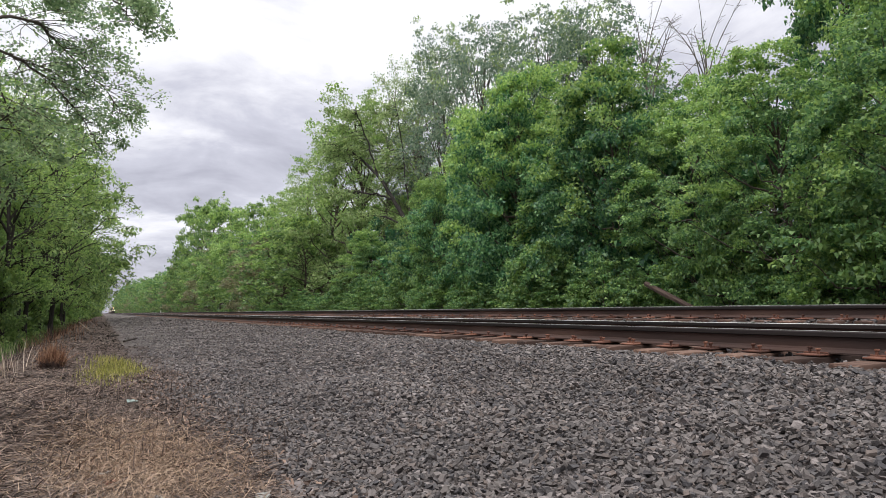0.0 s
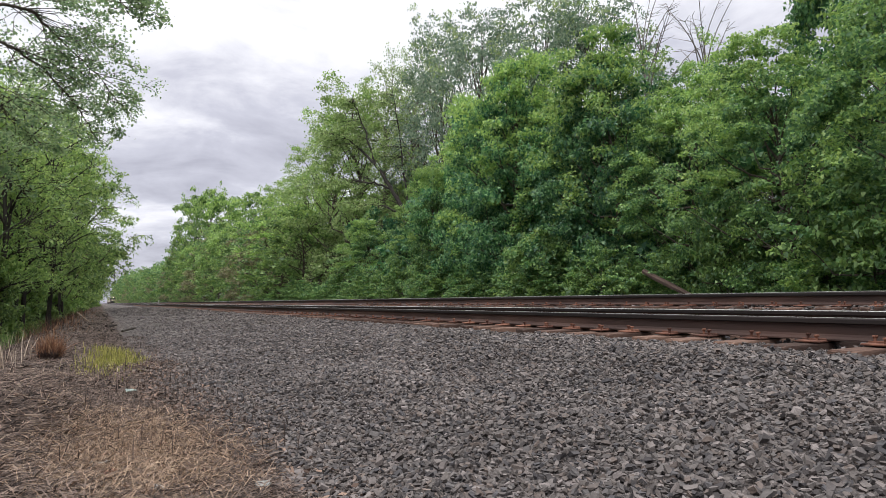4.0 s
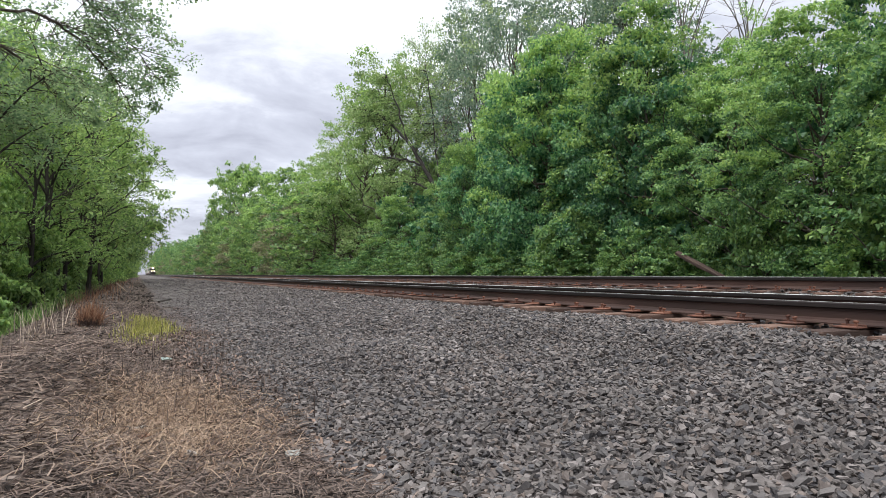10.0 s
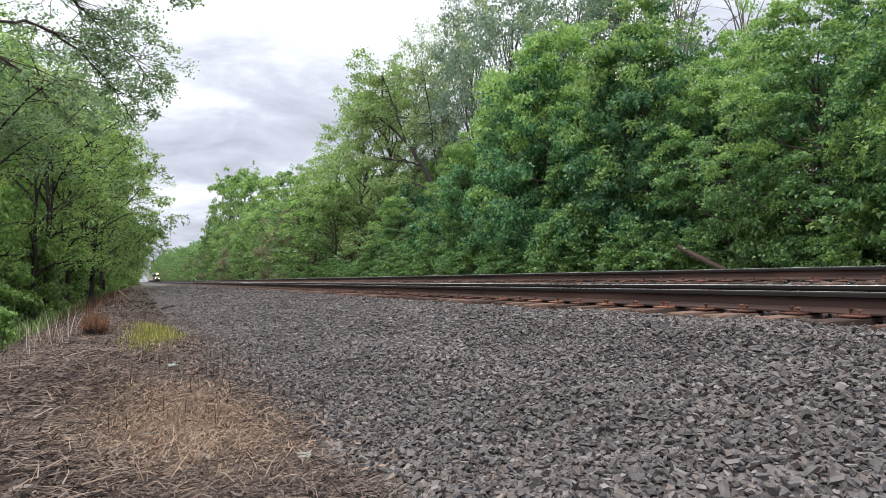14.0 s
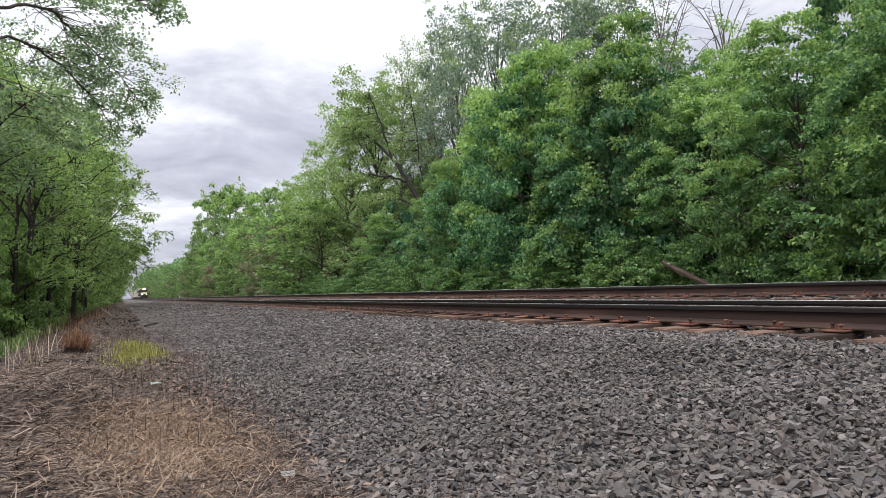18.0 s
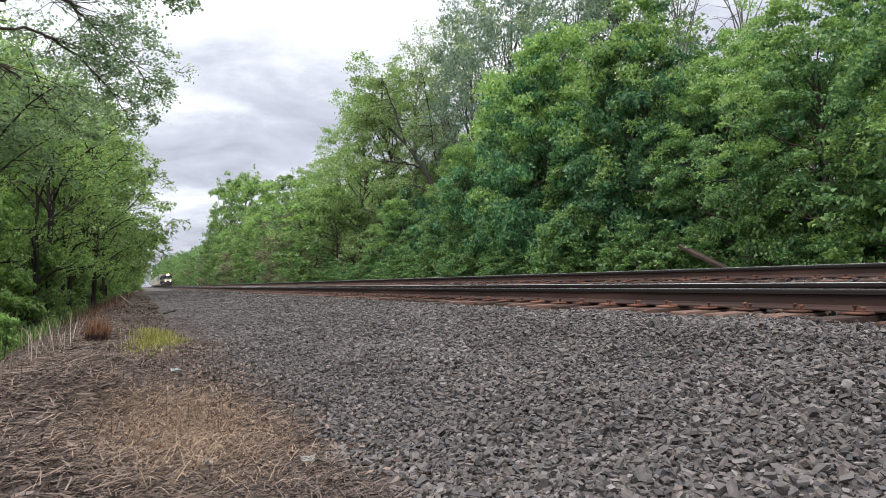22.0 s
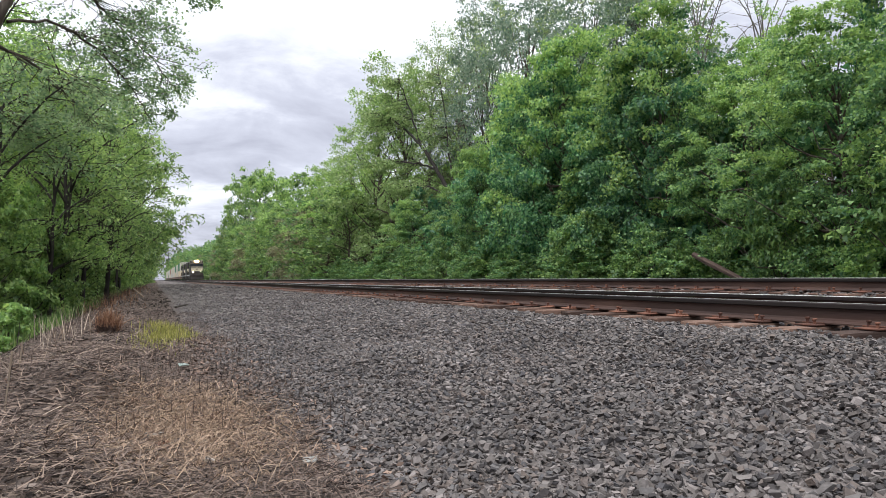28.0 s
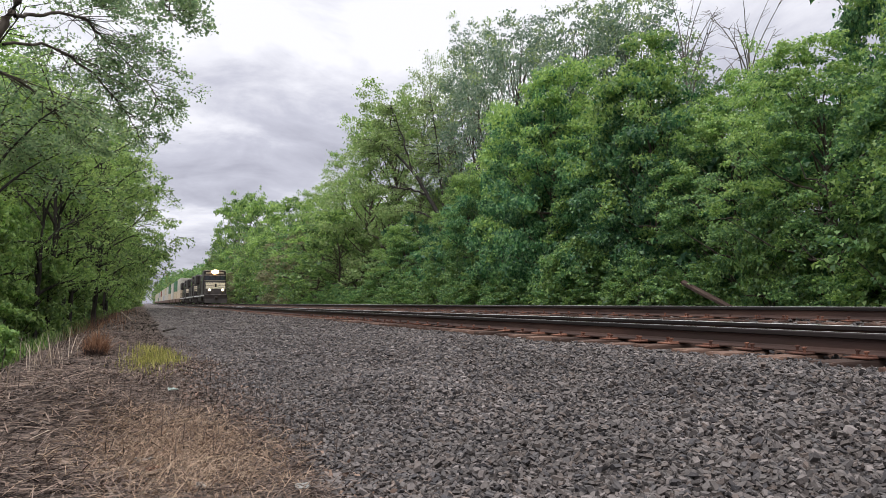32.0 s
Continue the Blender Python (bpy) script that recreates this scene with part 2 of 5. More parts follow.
M_TIE = material("weathered_tie_wood", [(0.045, 0.028, 0.022), (0.1, 0.06, 0.045), (0.17, 0.105, 0.078)], rough=0.95, scale=7, stretch=(0.3, 4, 1), per_object=0.4, bump=0.4, bump_scale=30)
M_BARK = material("grey_brown_bark", [(0.045, 0.036, 0.03), (0.085, 0.068, 0.055), (0.13, 0.11, 0.09)], rough=0.95, scale=6, stretch=(2, 2, 0.4), bump=0.6, bump_scale=18)
M_BARKDARK = material("dark_damp_bark", [(0.018, 0.015, 0.014), (0.035, 0.03, 0.027), (0.06, 0.052, 0.046)], rough=0.95, scale=6, stretch=(2, 2, 0.4), bump=0.5, bump_scale=18)
M_BARKPALE = material("pale_twig_bark", [(0.12, 0.105, 0.09), (0.2, 0.18, 0.16)], rough=0.95, scale=6, stretch=(2, 2, 0.4), bump=0.4, bump_scale=18)
M_LEAF = {
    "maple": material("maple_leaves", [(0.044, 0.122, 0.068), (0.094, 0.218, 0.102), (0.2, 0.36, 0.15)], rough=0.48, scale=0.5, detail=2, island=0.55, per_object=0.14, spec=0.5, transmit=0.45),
    "fresh": material("fresh_leaves", [(0.078, 0.172, 0.08), (0.152, 0.284, 0.108), (0.28, 0.435, 0.16)], rough=0.48, scale=0.5, detail=2, island=0.55, per_object=0.14, spec=0.5, transmit=0.48),
    "pale": material("pale_spring_leaves", [(0.165, 0.26, 0.1), (0.25, 0.365, 0.14), (0.37, 0.47, 0.21)], rough=0.48, scale=0.5, detail=2, island=0.6, per_object=0.1, spec=0.45, transmit=0.46),
    "locust": material("grey_green_leaves", [(0.108, 0.170, 0.119), (0.173, 0.249, 0.168), (0.259, 0.329, 0.231)], rough=0.48, scale=0.5, detail=2, island=0.6, per_object=0.1, spec=0.45, transmit=0.55),
    "russet": material("russet_young_leaves", [(0.151, 0.164, 0.091), (0.227, 0.233, 0.126), (0.313, 0.297, 0.175)], rough=0.48, scale=0.5, detail=2, island=0.6, per_object=0.1, spec=0.45, transmit=0.45),
    "olive": material("olive_green_leaves", [(0.1, 0.178, 0.062), (0.178, 0.285, 0.09), (0.3, 0.42, 0.145)], rough=0.48, scale=0.5, detail=2, island=0.55, per_object=0.14, spec=0.5, transmit=0.48),
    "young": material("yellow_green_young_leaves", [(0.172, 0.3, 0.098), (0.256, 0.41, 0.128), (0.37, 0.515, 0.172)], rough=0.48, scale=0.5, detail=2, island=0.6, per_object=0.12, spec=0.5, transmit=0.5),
    "thin": material("thin_spring_leaves", [(0.15, 0.24, 0.135), (0.23, 0.335, 0.175), (0.33, 0.43, 0.24)], rough=0.48, scale=0.8, detail=2, island=0.6, spec=0.4, transmit=0.6),
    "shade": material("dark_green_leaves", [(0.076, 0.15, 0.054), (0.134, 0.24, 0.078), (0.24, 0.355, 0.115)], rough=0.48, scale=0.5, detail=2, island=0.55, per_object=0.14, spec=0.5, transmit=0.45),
}
M_WEED = material("rank_green_weeds", [(0.06, 0.12, 0.03), (0.12, 0.21, 0.05), (0.22, 0.3, 0.1)], rough=0.6, scale=3, island=0.8, transmit=0.3)


def ground_material():
    """Grey ballast dust, a strip of brown litter and dark woodland soil, zone by zone across the line."""
    m = bpy.data.materials.new("trackside_ground")
    m.use_nodes = True
    nt = m.node_tree
    n, link = nt.nodes.new, nt.links.new
    bsdf = nt.nodes["Principled BSDF"]
    bsdf.inputs["Roughness"].default_value = 0.95
    bsdf.inputs["Specular IOR Level"].default_value = 0.15
    geo = n("ShaderNodeNewGeometry")
    sep = n("ShaderNodeSeparateXYZ")
    link(geo.outputs["Position"], sep.inputs[0])

    def noise_of(scale, detail=5):
        t = n("ShaderNodeTexNoise")
        t.inputs["Scale"].default_value = scale
        t.inputs["Detail"].default_value = detail
        link(geo.outputs["Position"], t.inputs["Vector"])
        return t.outputs["Fac"]

    def ramp_of(fac, *stops):
        r = n("ShaderNodeValToRGB")
        e = r.color_ramp.elements
        e[0].position, e[0].color = stops[0][0], (*stops[0][1], 1)
        e[1].position, e[1].color = stops[-1][0], (*stops[-1][1], 1)
        for p, c in stops[1:-1]:
            e.new(p).color = (*c, 1)
        link(fac, r.inputs[0])
        return r.outputs[0]

    vor = n("ShaderNodeTexVoronoi")
    vor.inputs["Scale"].default_value = 26
    link(geo.outputs["Position"], vor.inputs["Vector"])
    sepc = n("ShaderNodeSeparateColor")
    link(vor.outputs["Color"], sepc.inputs[0])
    stone = ramp_of(sepc.outputs[0], (0.15, (0.075, 0.066, 0.063)), (0.6, (0.135, 0.12, 0.114)), (0.95, (0.22, 0.195, 0.185)))
    # darkened ground colour: shade in the gaps between the shoulder's stones, painted in
    gap_shade = ramp_of(sepc.outputs[0], (0.15, (0.022, 0.02, 0.0195)), (0.6, (0.05, 0.044, 0.043)), (0.95, (0.12, 0.105, 0.102)))
    litter = ramp_of(noise_of(40, 8), (0.36, (0.022, 0.017, 0.015)), (0.5, (0.085, 0.064, 0.053)), (0.66, (0.2, 0.152, 0.122)))
    soil = ramp_of(noise_of(1.2, 8), (0.35, (0.03, 0.026, 0.018)), (0.6, (0.05, 0.06, 0.022)), (0.8, (0.06, 0.09, 0.025)))
    wob = noise_of(1.6)

    def step(edge0, edge1):
        a = n("ShaderNodeMath"); a.operation = "MULTIPLY_ADD"
        a.inputs[1].default_value = 0.7
        link(wob, a.inputs[0]); link(sep.outputs["X"], a.inputs[2])
        r = n("ShaderNodeMapRange")
        r.interpolation_type = "SMOOTHSTEP"
        r.inputs["From Min"].default_value, r.inputs["From Max"].default_value = edge0 + 0.35, edge1 + 0.35
        link(a.outputs[0], r.inputs[0])
        return r.outputs[0]

    def mix(fac, a, b):
        x = n("ShaderNodeMix"); x.data_type = "RGBA"
        link(fac, x.inputs[0]); link(a, x.inputs[6]); link(b, x.inputs[7])
        return x.outputs[2]

    col = mix(step(-1.3, -0.75), soil, litter)
    col = mix(step(0.15, 0.45), col, stone)
    col = mix(step(3.0, 3.9), col, gap_shade)
    col = mix(step(12.3, 13.2), col, soil)
    link(col, bsdf.inputs["Base Color"])
    bump = n("ShaderNodeBump")
    bump.inputs["Strength"].default_value = 0.9
    bump.inputs["Distance"].default_value = 0.03
    link(vor.outputs["Distance"], bump.inputs["Height"])
    link(bump.outputs[0], bsdf.inputs["Normal"])
    return m


M_GROUND = ground_material()


# ---------------------------------------------------------------- mesh helpers
def fast_mesh(name, verts, faces, mats, slots=None, smooth=False):
    """A mesh from arrays: verts (n, 3) and faces (m, k)."""
    verts = np.asarray(verts, dtype=np.float32)
    faces = np.asarray(faces, dtype=np.int32)
    me = bpy.data.meshes.new(name)
    me.vertices.add(len(verts))
    me.vertices.foreach_set("co", verts.ravel())
    k = faces.shape[1]
    me.loops.add(faces.size)
    me.loops.foreach_set("vertex_index", faces.ravel())
    me.polygons.add(len(faces))
    me.polygons.foreach_set("loop_start", np.arange(0, faces.size, k, dtype=np.int32))
    if slots is not None:
        me.polygons.foreach_set("material_index", np.asarray(slots, dtype=np.int32))
    me.polygons.foreach_set("use_smooth", np.full(len(faces), smooth))
    for m in mats if isinstance(mats, (list, tuple)) else [mats]:
        me.materials.append(m)
    me.update(calc_edges=True)
    me.validate()
    return me


def bm_mesh(name, bm, mats, smooth=False):
    me = bpy.data.meshes.new(name)
    bm.normal_update()
    bm.to_mesh(me)
    bm.free()
    for m in mats if isinstance(mats, (list, tuple)) else [mats]:
        me.materials.append(m)
    if smooth:
        me.polygons.foreach_set("use_smooth", np.full(len(me.polygons), True))
    return me


def part(name, bm, mat, parent, label="", smooth=False):
    ob = new(name, bm_mesh(name, bm, mat, smooth) if isinstance(bm, bmesh.types.BMesh) else bm)
    ob.parent = parent
    if label:
        tagged(ob, label=label)
    return ob


def box(x0, x1, y0, y1, z0, z1, bevel=0.0, bm=None):
    bm = bm or bmesh.new()
    made = bmesh.ops.create_cube(bm, size=1.0, matrix=Matrix.LocRotScale(((x0 + x1) / 2, (y0 + y1) / 2, (z0 + z1) / 2), None, (x1 - x0, y1 - y0, z1 - z0)))
    if bevel:
        edges = list({e for v in made["verts"] for e in v.link_edges})
        bmesh.ops.bevel(bm, geom=edges, offset=bevel, segments=1, affect="EDGES")
    return bm


def rod(a, b, r, bm=None, sides=8, r2=None):
    bm = bm or bmesh.new()
    a, b = Vector(a), Vector(b)
    d = b - a
    bmesh.ops.create_cone(bm, cap_ends=True, segments=sides, radius1=r, radius2=r if r2 is None else r2, depth=d.length,
                          matrix=Matrix.Translation((a + b) / 2) @ d.to_track_quat("Z", "Y").to_matrix().to_4x4())
    return bm


def tubes(paths, sides=6):
    """Tapered tubes along paths of (points (n, 3), radii (n))."""
    V, F, base = [], [], 0
    ang = np.linspace(0, 2 * np.pi, sides, endpoint=False)
    for pts, rad in paths:
        pts = np.asarray(pts, float)
        d = np.gradient(pts, axis=0)
        d /= np.linalg.norm(d, axis=1, keepdims=True) + 1e-9
        ref = np.where(np.abs(d[:, 2:3]) < 0.9, np.array([[0, 0, 1.0]]), np.array([[1.0, 0, 0]]))
        u = np.cross(d, ref); u /= np.linalg.norm(u, axis=1, keepdims=True) + 1e-9
        v = np.cross(d, u)
        ring = pts[:, None] + np.asarray(rad)[:, None, None] * (np.cos(ang)[None, :, None] * u[:, None] + np.sin(ang)[None, :, None] * v[:, None])
        V.append(ring.reshape(-1, 3))
        n = len(pts)
        i = np.arange(n - 1)[:, None] * sides + np.arange(sides)[None]
        j = np.arange(n - 1)[:, None] * sides + (np.arange(sides)[None] + 1) % sides
        F.append((np.stack([i, j, j + sides, i + sides], -1).reshape(-1, 4)) + base)
        base += n * sides
    return np.concatenate(V), np.concatenate(F)


def leaf_cloud(rng, twigs, size, per, spread, flat=0.4, droop=0.35, narrow=0.55, simple=False):
    """Leaves in loose sprays along the twigs (start and end points): vertices and triangles. simple: flat leaves for trees far off."""
    t = np.repeat(np.asarray(twigs, float), per, axis=0)
    n = len(t)
    u = rng.uniform(0.0, 1.08, (n, 1)) ** 0.8
    c = t[:, :3] * (1 - u) + t[:, 3:] * u
    c = c + rng.normal(0, 1, (n, 3)) * np.array([1, 1, flat]) * spread * (1.15 - 0.45 * u)
    c[:, 2:3] -= 0.25 * spread * u
    az = rng.uniform(0, 2 * np.pi, n)
    pitch = rng.normal(-droop, 0.45, n)
    d = np.stack([np.cos(az) * np.cos(pitch), np.sin(az) * np.cos(pitch), np.sin(pitch)], 1)
    up = np.array([0, 0, 1.0]) + rng.normal(0, 0.45, (n, 3))
    s = np.cross(d, up); s /= np.linalg.norm(s, axis=1, keepdims=True) + 1e-9
    nm = np.cross(s, d)
    L = size * rng.uniform(0.6, 1.35, (n, 1))
    w = L * narrow * rng.uniform(0.8, 1.2, (n, 1))
    if simple:
        V = np.stack([c + s * w, c - s * w + nm * w * 0.3, c + d * L * 1.15], 1).reshape(-1, 3)
        return V, np.arange(3 * n).reshape(-1, 3)
    fold = -0.22 * w * np.sign(nm[:, 2:3])
    a = c
    t = c + d * L
    m = c + d * L * 0.45
    l = m + s * w + nm * fold
    r = m - s * w + nm * fold
    V = np.stack([a, l, t, r], 1).reshape(-1, 3)
    k = np.arange(n)[:, None] * 4
    F = np.concatenate([k + np.array([[0, 2, 1]]), k + np.array([[0, 3, 2]])], 0)
    return V, F


def blades(rng, roots, length, width, lean, bend=0.3):
    """Thin grass blades or stalks that stand or lie on their roots."""
    n = len(roots)
    az = rng.uniform(0, 2 * np.pi, n)
    le = np.clip(rng.normal(lean[0], lean[1], n), 0.02, 1.5)
    L = length * rng.uniform(0.5, 1.4, n)
    d = np.stack([np.cos(az) * np.sin(le), np.sin(az) * np.sin(le), np.cos(le)], 1)
    s = np.stack([-np.sin(az), np.cos(az), np.zeros(n)], 1) + rng.normal(0, 0.5, (n, 3))
    s -= d * (s * d).sum(1, keepdims=True)
    s /= np.linalg.norm(s, axis=1, keepdims=True)
    w = width * rng.uniform(0.6, 1.4, (n, 1))
    sag = np.zeros((n, 3)); sag[:, 2] = -bend * L * np.sin(le) * 0.5
    mid = roots + d * L[:, None] * 0.55
    tip = roots + d * L[:, None] + sag + rng.normal(0, 0.04, (n, 3)) * L[:, None]
    tip[:, 2] = np.maximum(tip[:, 2], roots[:, 2] + 0.004)
    V = np.stack([roots - s * w, roots + s * w, mid + s * w * 0.8, mid - s * w * 0.8, tip], 1).reshape(-1, 3)
    k = np.arange(n)[:, None] * 5
    F = np.concatenate([k + np.array([[0, 1, 2]]), k + np.array([[0, 2, 3]]), k + np.array([[3, 2, 4]])], 0)
    return V, F


# ---------------------------------------------------------------- the ground
RAIL_H = 0.175
T1 = (5.10, 6.61, 0.214)      # rail lines and rail top of the near track
T2 = (8.75, 10.26, 0.386)     # of the far track
PROFILE_X = [-3000, -40, -9, -4, -2.2, -1.45, -0.95, -0.7, -0.35, 0.2, 0.5, 1.3, 1.8, 2.3, 3.4, 4.2, 4.5, 5.1, 7.2, 7.7, 8.4, 11.3, 11.8, 13.4, 16, 40, 3000]
PROFILE_Z = [-1.5, -1.6, -1.3, -0.85, -0.5, -0.28, -0.06, 0.0, 0.035, 0.0, -0.015, 0.0, -0.035, 0.0, 0.01, -0.01, -0.04, -0.05, -0.05, 0.02, 0.15, 0.17, 0.13, -0.55, -0.8, -1.0, -1.0]


def ground_z(x, y):
    x, y = np.asarray(x, float), np.asarray(y, float)
    z = np.interp(x, PROFILE_X, PROFILE_Z)
    near = ((x > -12) & (x < 30)).astype(float)
    z = z + near * (0.014 * np.sin(1.7 * x + 0.9 * y) * np.sin(0.6 * y + 1.3 * x + 1) + 0.01 * np.sin(3.1 * y - 2.2 * x))
    soft = np.exp(-((x + 0.35) / 0.45) ** 2)
    z = z + soft * (0.035 * np.sin(2.1 * y + 0.6) + 0.02 * np.sin(5.3 * y + 4 * x))
    z = z + 0.055 * np.exp(-(((x + 0.3) / 0.26) ** 2 + ((y - 2.9) / 0.55) ** 2)) + 0.06 * np.exp(-(((x + 0.36) / 0.24) ** 2 + ((y - 1.65) / 0.4) ** 2))
    # a low heap of loose stone thrown up by the shoulder
    z = z + 0.045 * np.exp(-(((x - 2.9) / 0.5) ** 2 + ((y - 2.6) / 0.5) ** 2)) - 0.03 * np.exp(-(((x - 2.4) / 0.35) ** 2 + ((y - 2.2) / 0.4) ** 2))
    return z


def build_ground():
    xs = np.concatenate([[-3000, -800, -200, -60, -30, -18], np.arange(-12, -3, 1.0), np.arange(-3, 5.2, 0.12), np.arange(5.3, 13.6, 0.3), np.arange(14, 32, 2.0), [40, 80, 250, 900, 3000]])
    ys = np.concatenate([[-1500, -400, -100, -40, -15, -6], np.arange(-3, 14, 0.14), np.arange(14, 40, 0.5), np.arange(40, 120, 4.0), np.arange(120, 700, 30.0), [800, 1000, 1400, 2000, 3200]])
    X, Y = np.meshgrid(xs, ys)
    Z = ground_z(X, Y)
    V = np.stack([X, Y, Z], -1).reshape(-1, 3)
    nx = len(xs)
    i = (np.arange(len(ys) - 1)[:, None] * nx + np.arange(nx - 1)[None]).ravel()
    F = np.stack([i, i + 1, i + nx + 1, i + nx], 1)
    tagged(new("ground", fast_mesh("ground", V, F, M_GROUND, smooth=True)), "grey crushed stone and brown litter beside the railway", "ground", kind="structure")


build_ground()


# ---------------------------------------------------------------- loose stone
def stone_shapes(rng, count, cuts=2, aspect=(1.08, 0.76, 0.46)):
    """Broken stones: skewed blocks with corners struck off, so that each has a few flat faces."""
    shapes = []
    for _ in range(count):
        bm = bmesh.new()
        bmesh.ops.create_cube(bm, size=2.0)
        skew = rng.normal(0, 0.2, (3, 3)) * (1 - np.eye(3)) + np.eye(3)
        size = np.array(aspect) * rng.uniform(0.75, 1.25, 3)
        taper = rng.uniform(-0.35, 0.35, 2)
        for v in bm.verts:
            p = np.array(v.co) * (1 + taper[0] * v.co.x * 0.5, 1 + taper[1] * v.co.x, 1 + taper[0] * v.co.x)
            v.co = (skew @ p) * size * 0.85
        for _ in range(cuts):
            d = rng.normal(0, 1, 3)
            d /= np.linalg.norm(d)
            far = max(float(np.dot(d, v.co)) for v in bm.verts)
            cut = bmesh.ops.bisect_plane(bm, geom=bm.verts[:] + bm.edges[:] + bm.faces[:], plane_co=d * far * rng.uniform(0.45, 0.72), plane_no=d, clear_outer=True)
            bmesh.ops.holes_fill(bm, edges=[g for g in cut["geom_cut"] if isinstance(g, bmesh.types.BMEdge)])
        bmesh.ops.recalc_face_normals(bm, faces=bm.faces[:])
        bmesh.ops.triangulate(bm, faces=bm.faces[:])
        bm.verts.index_update()
        shapes.append((np.array([v.co[:] for v in bm.verts]), np.array([[v.index for v in f.verts] for f in bm.faces])))
        bm.free()
    return shapes


def scatter_stones(rng, shapes, xyz, size, tilt=0.38):
    which = rng.integers(0, len(shapes), len(xyz))
    V, F, base = [], [], 0
    for k, (v, f) in enumerate(shapes):
        sel = xyz[which == k]
        n = len(sel)
        if not n:
            continue
        sc = (size[which == k] if np.ndim(size) else np.full(n, size)) * rng.uniform(0.6, 1.3, n)
        a, b, c = rng.uniform(0, 2 * np.pi, n), rng.normal(0, tilt, n), rng.normal(0, tilt, n)
        ca, sa, cb, sb, cc, sn = np.cos(a), np.sin(a), np.cos(b), np.sin(b), np.cos(c), np.sin(c)
        R = np.empty((n, 3, 3))
        R[:, 0] = np.stack([ca * cb, ca * sb * sn - sa * cc, ca * sb * cc + sa * sn], 1)
        R[:, 1] = np.stack([sa * cb, sa * sb * sn + ca * cc, sa * sb * cc - ca * sn], 1)
        R[:, 2] = np.stack([-sb, cb * sn, cb * cc], 1)
        P = np.einsum("nij,vj->nvi", R, v) * sc[:, None, None] + sel[:, None]
        V.append(P.reshape(-1, 3))
        F.append((np.arange(n)[:, None, None] * len(v) + f[None] + base).reshape(-1, 3))
        base += n * len(v)
    return np.concatenate(V), np.concatenate(F)


def area(rng, x0, x1, y0, y1, density):
    n = int((x1 - x0) * (y1 - y0) * density)
    return rng.uniform(x0, x1, n), rng.uniform(y0, y1, n)


def build_ballast():
    rng = np.random.default_rng(5)
    xs, ys, ss = [], [], []
    for x0, x1, y0, y1, dens, size in ((0.2, 5.0, 0.2, 2.1, 4900, 0.0118), (0.2, 5.0, 2.1, 4.5, 3300, 0.0121), (0.2, 1.6, 1.0, 4.5, 2200, 0.0112), (0.2, 5.0, 4.5, 9, 1800, 0.0138), (0.2, 5.0, 9, 17, 460, 0.0175),
                                       (0.2, 5.0, 17, 30, 150, 0.026), (0.2, 5.0, 30, 70, 45, 0.042), (0.2, 5.0, -5.0, 1.05, 220, 0.03), (2.2, 5.0, 0.2, 2.0, 320, 0.0265), (1.0, 5.0, -14.0, -5.0, 80, 0.038), (5.0, 9.0, -3, 14, 300, 0.022), (5.0, 9.0, 14, 40, 60, 0.04), (9.0, 12.2, -3, 30, 50, 0.036)):
        x, y = area(rng, x0, x1, y0, y1, dens)
        xs.append(x); ys.append(y); ss.append(np.full(len(x), size))
    x, y, s = np.concatenate(xs), np.concatenate(ys), np.concatenate(ss)
    front = (x < 1.7 * y + 0.4) & (0.913 * y + 0.407 * x > 1.05) & (y < 4.5) & (x < 5.0)
    seen = np.where((s > 0.026) & (y < 4.5), ~front, front | (y >= 4.5) | (x >= 5.0))
    x, y, s = x[seen], y[seen], s[seen]
    edge = 0.40 + 0.07 * np.sin(1.3 * y) + 0.05 * np.sin(4.1 * y + 1)
    keep = rng.uniform(0, 1, len(x)) < np.clip((x - edge + 0.1) / 0.16, 0.03, 1)
    x, y, s = x[keep], y[keep], s[keep]
    # finer towards the path, coarser on the shoulder
    s = s * np.interp(x, [0.4, 1.4, 2.6, 3.6], [0.6, 0.76, 0.91, 1.02]) * np.where(rng.uniform(0, 1, len(x)) < 0.07, 1.4, 1.0)
    z = ground_z(x, y) + s * rng.uniform(-1.3, 2.0, len(x)) * np.interp(x, [0.6, 3.0], [0.9, 1.5]) * np.interp(y, [3, 9], [1.0, 0.4]) - s * np.interp(y, [6, 14], [0, 0.5])
    near = (y < 4.6) & (x < 5.0)
    xyz = np.stack([x, y, z], 1)
    V, F = scatter_stones(rng, stone_shapes(rng, 36, 1) + stone_shapes(rng, 24, 2), xyz[near], s[near], 0.42)
    V2, F2 = scatter_stones(rng, stone_shapes(rng, 40, 0), xyz[~near], s[~near], 0.24)
    V, F = np.concatenate([V, V2]), np.concatenate([F, F2 + len(V)])
    tagged(new("ballast_stone", fast_mesh("ballast_stone", V, F, M_STONE)), "angular grey crushed stone ballast heaped along the railway", "ballast", kind="stuff")


build_ballast()


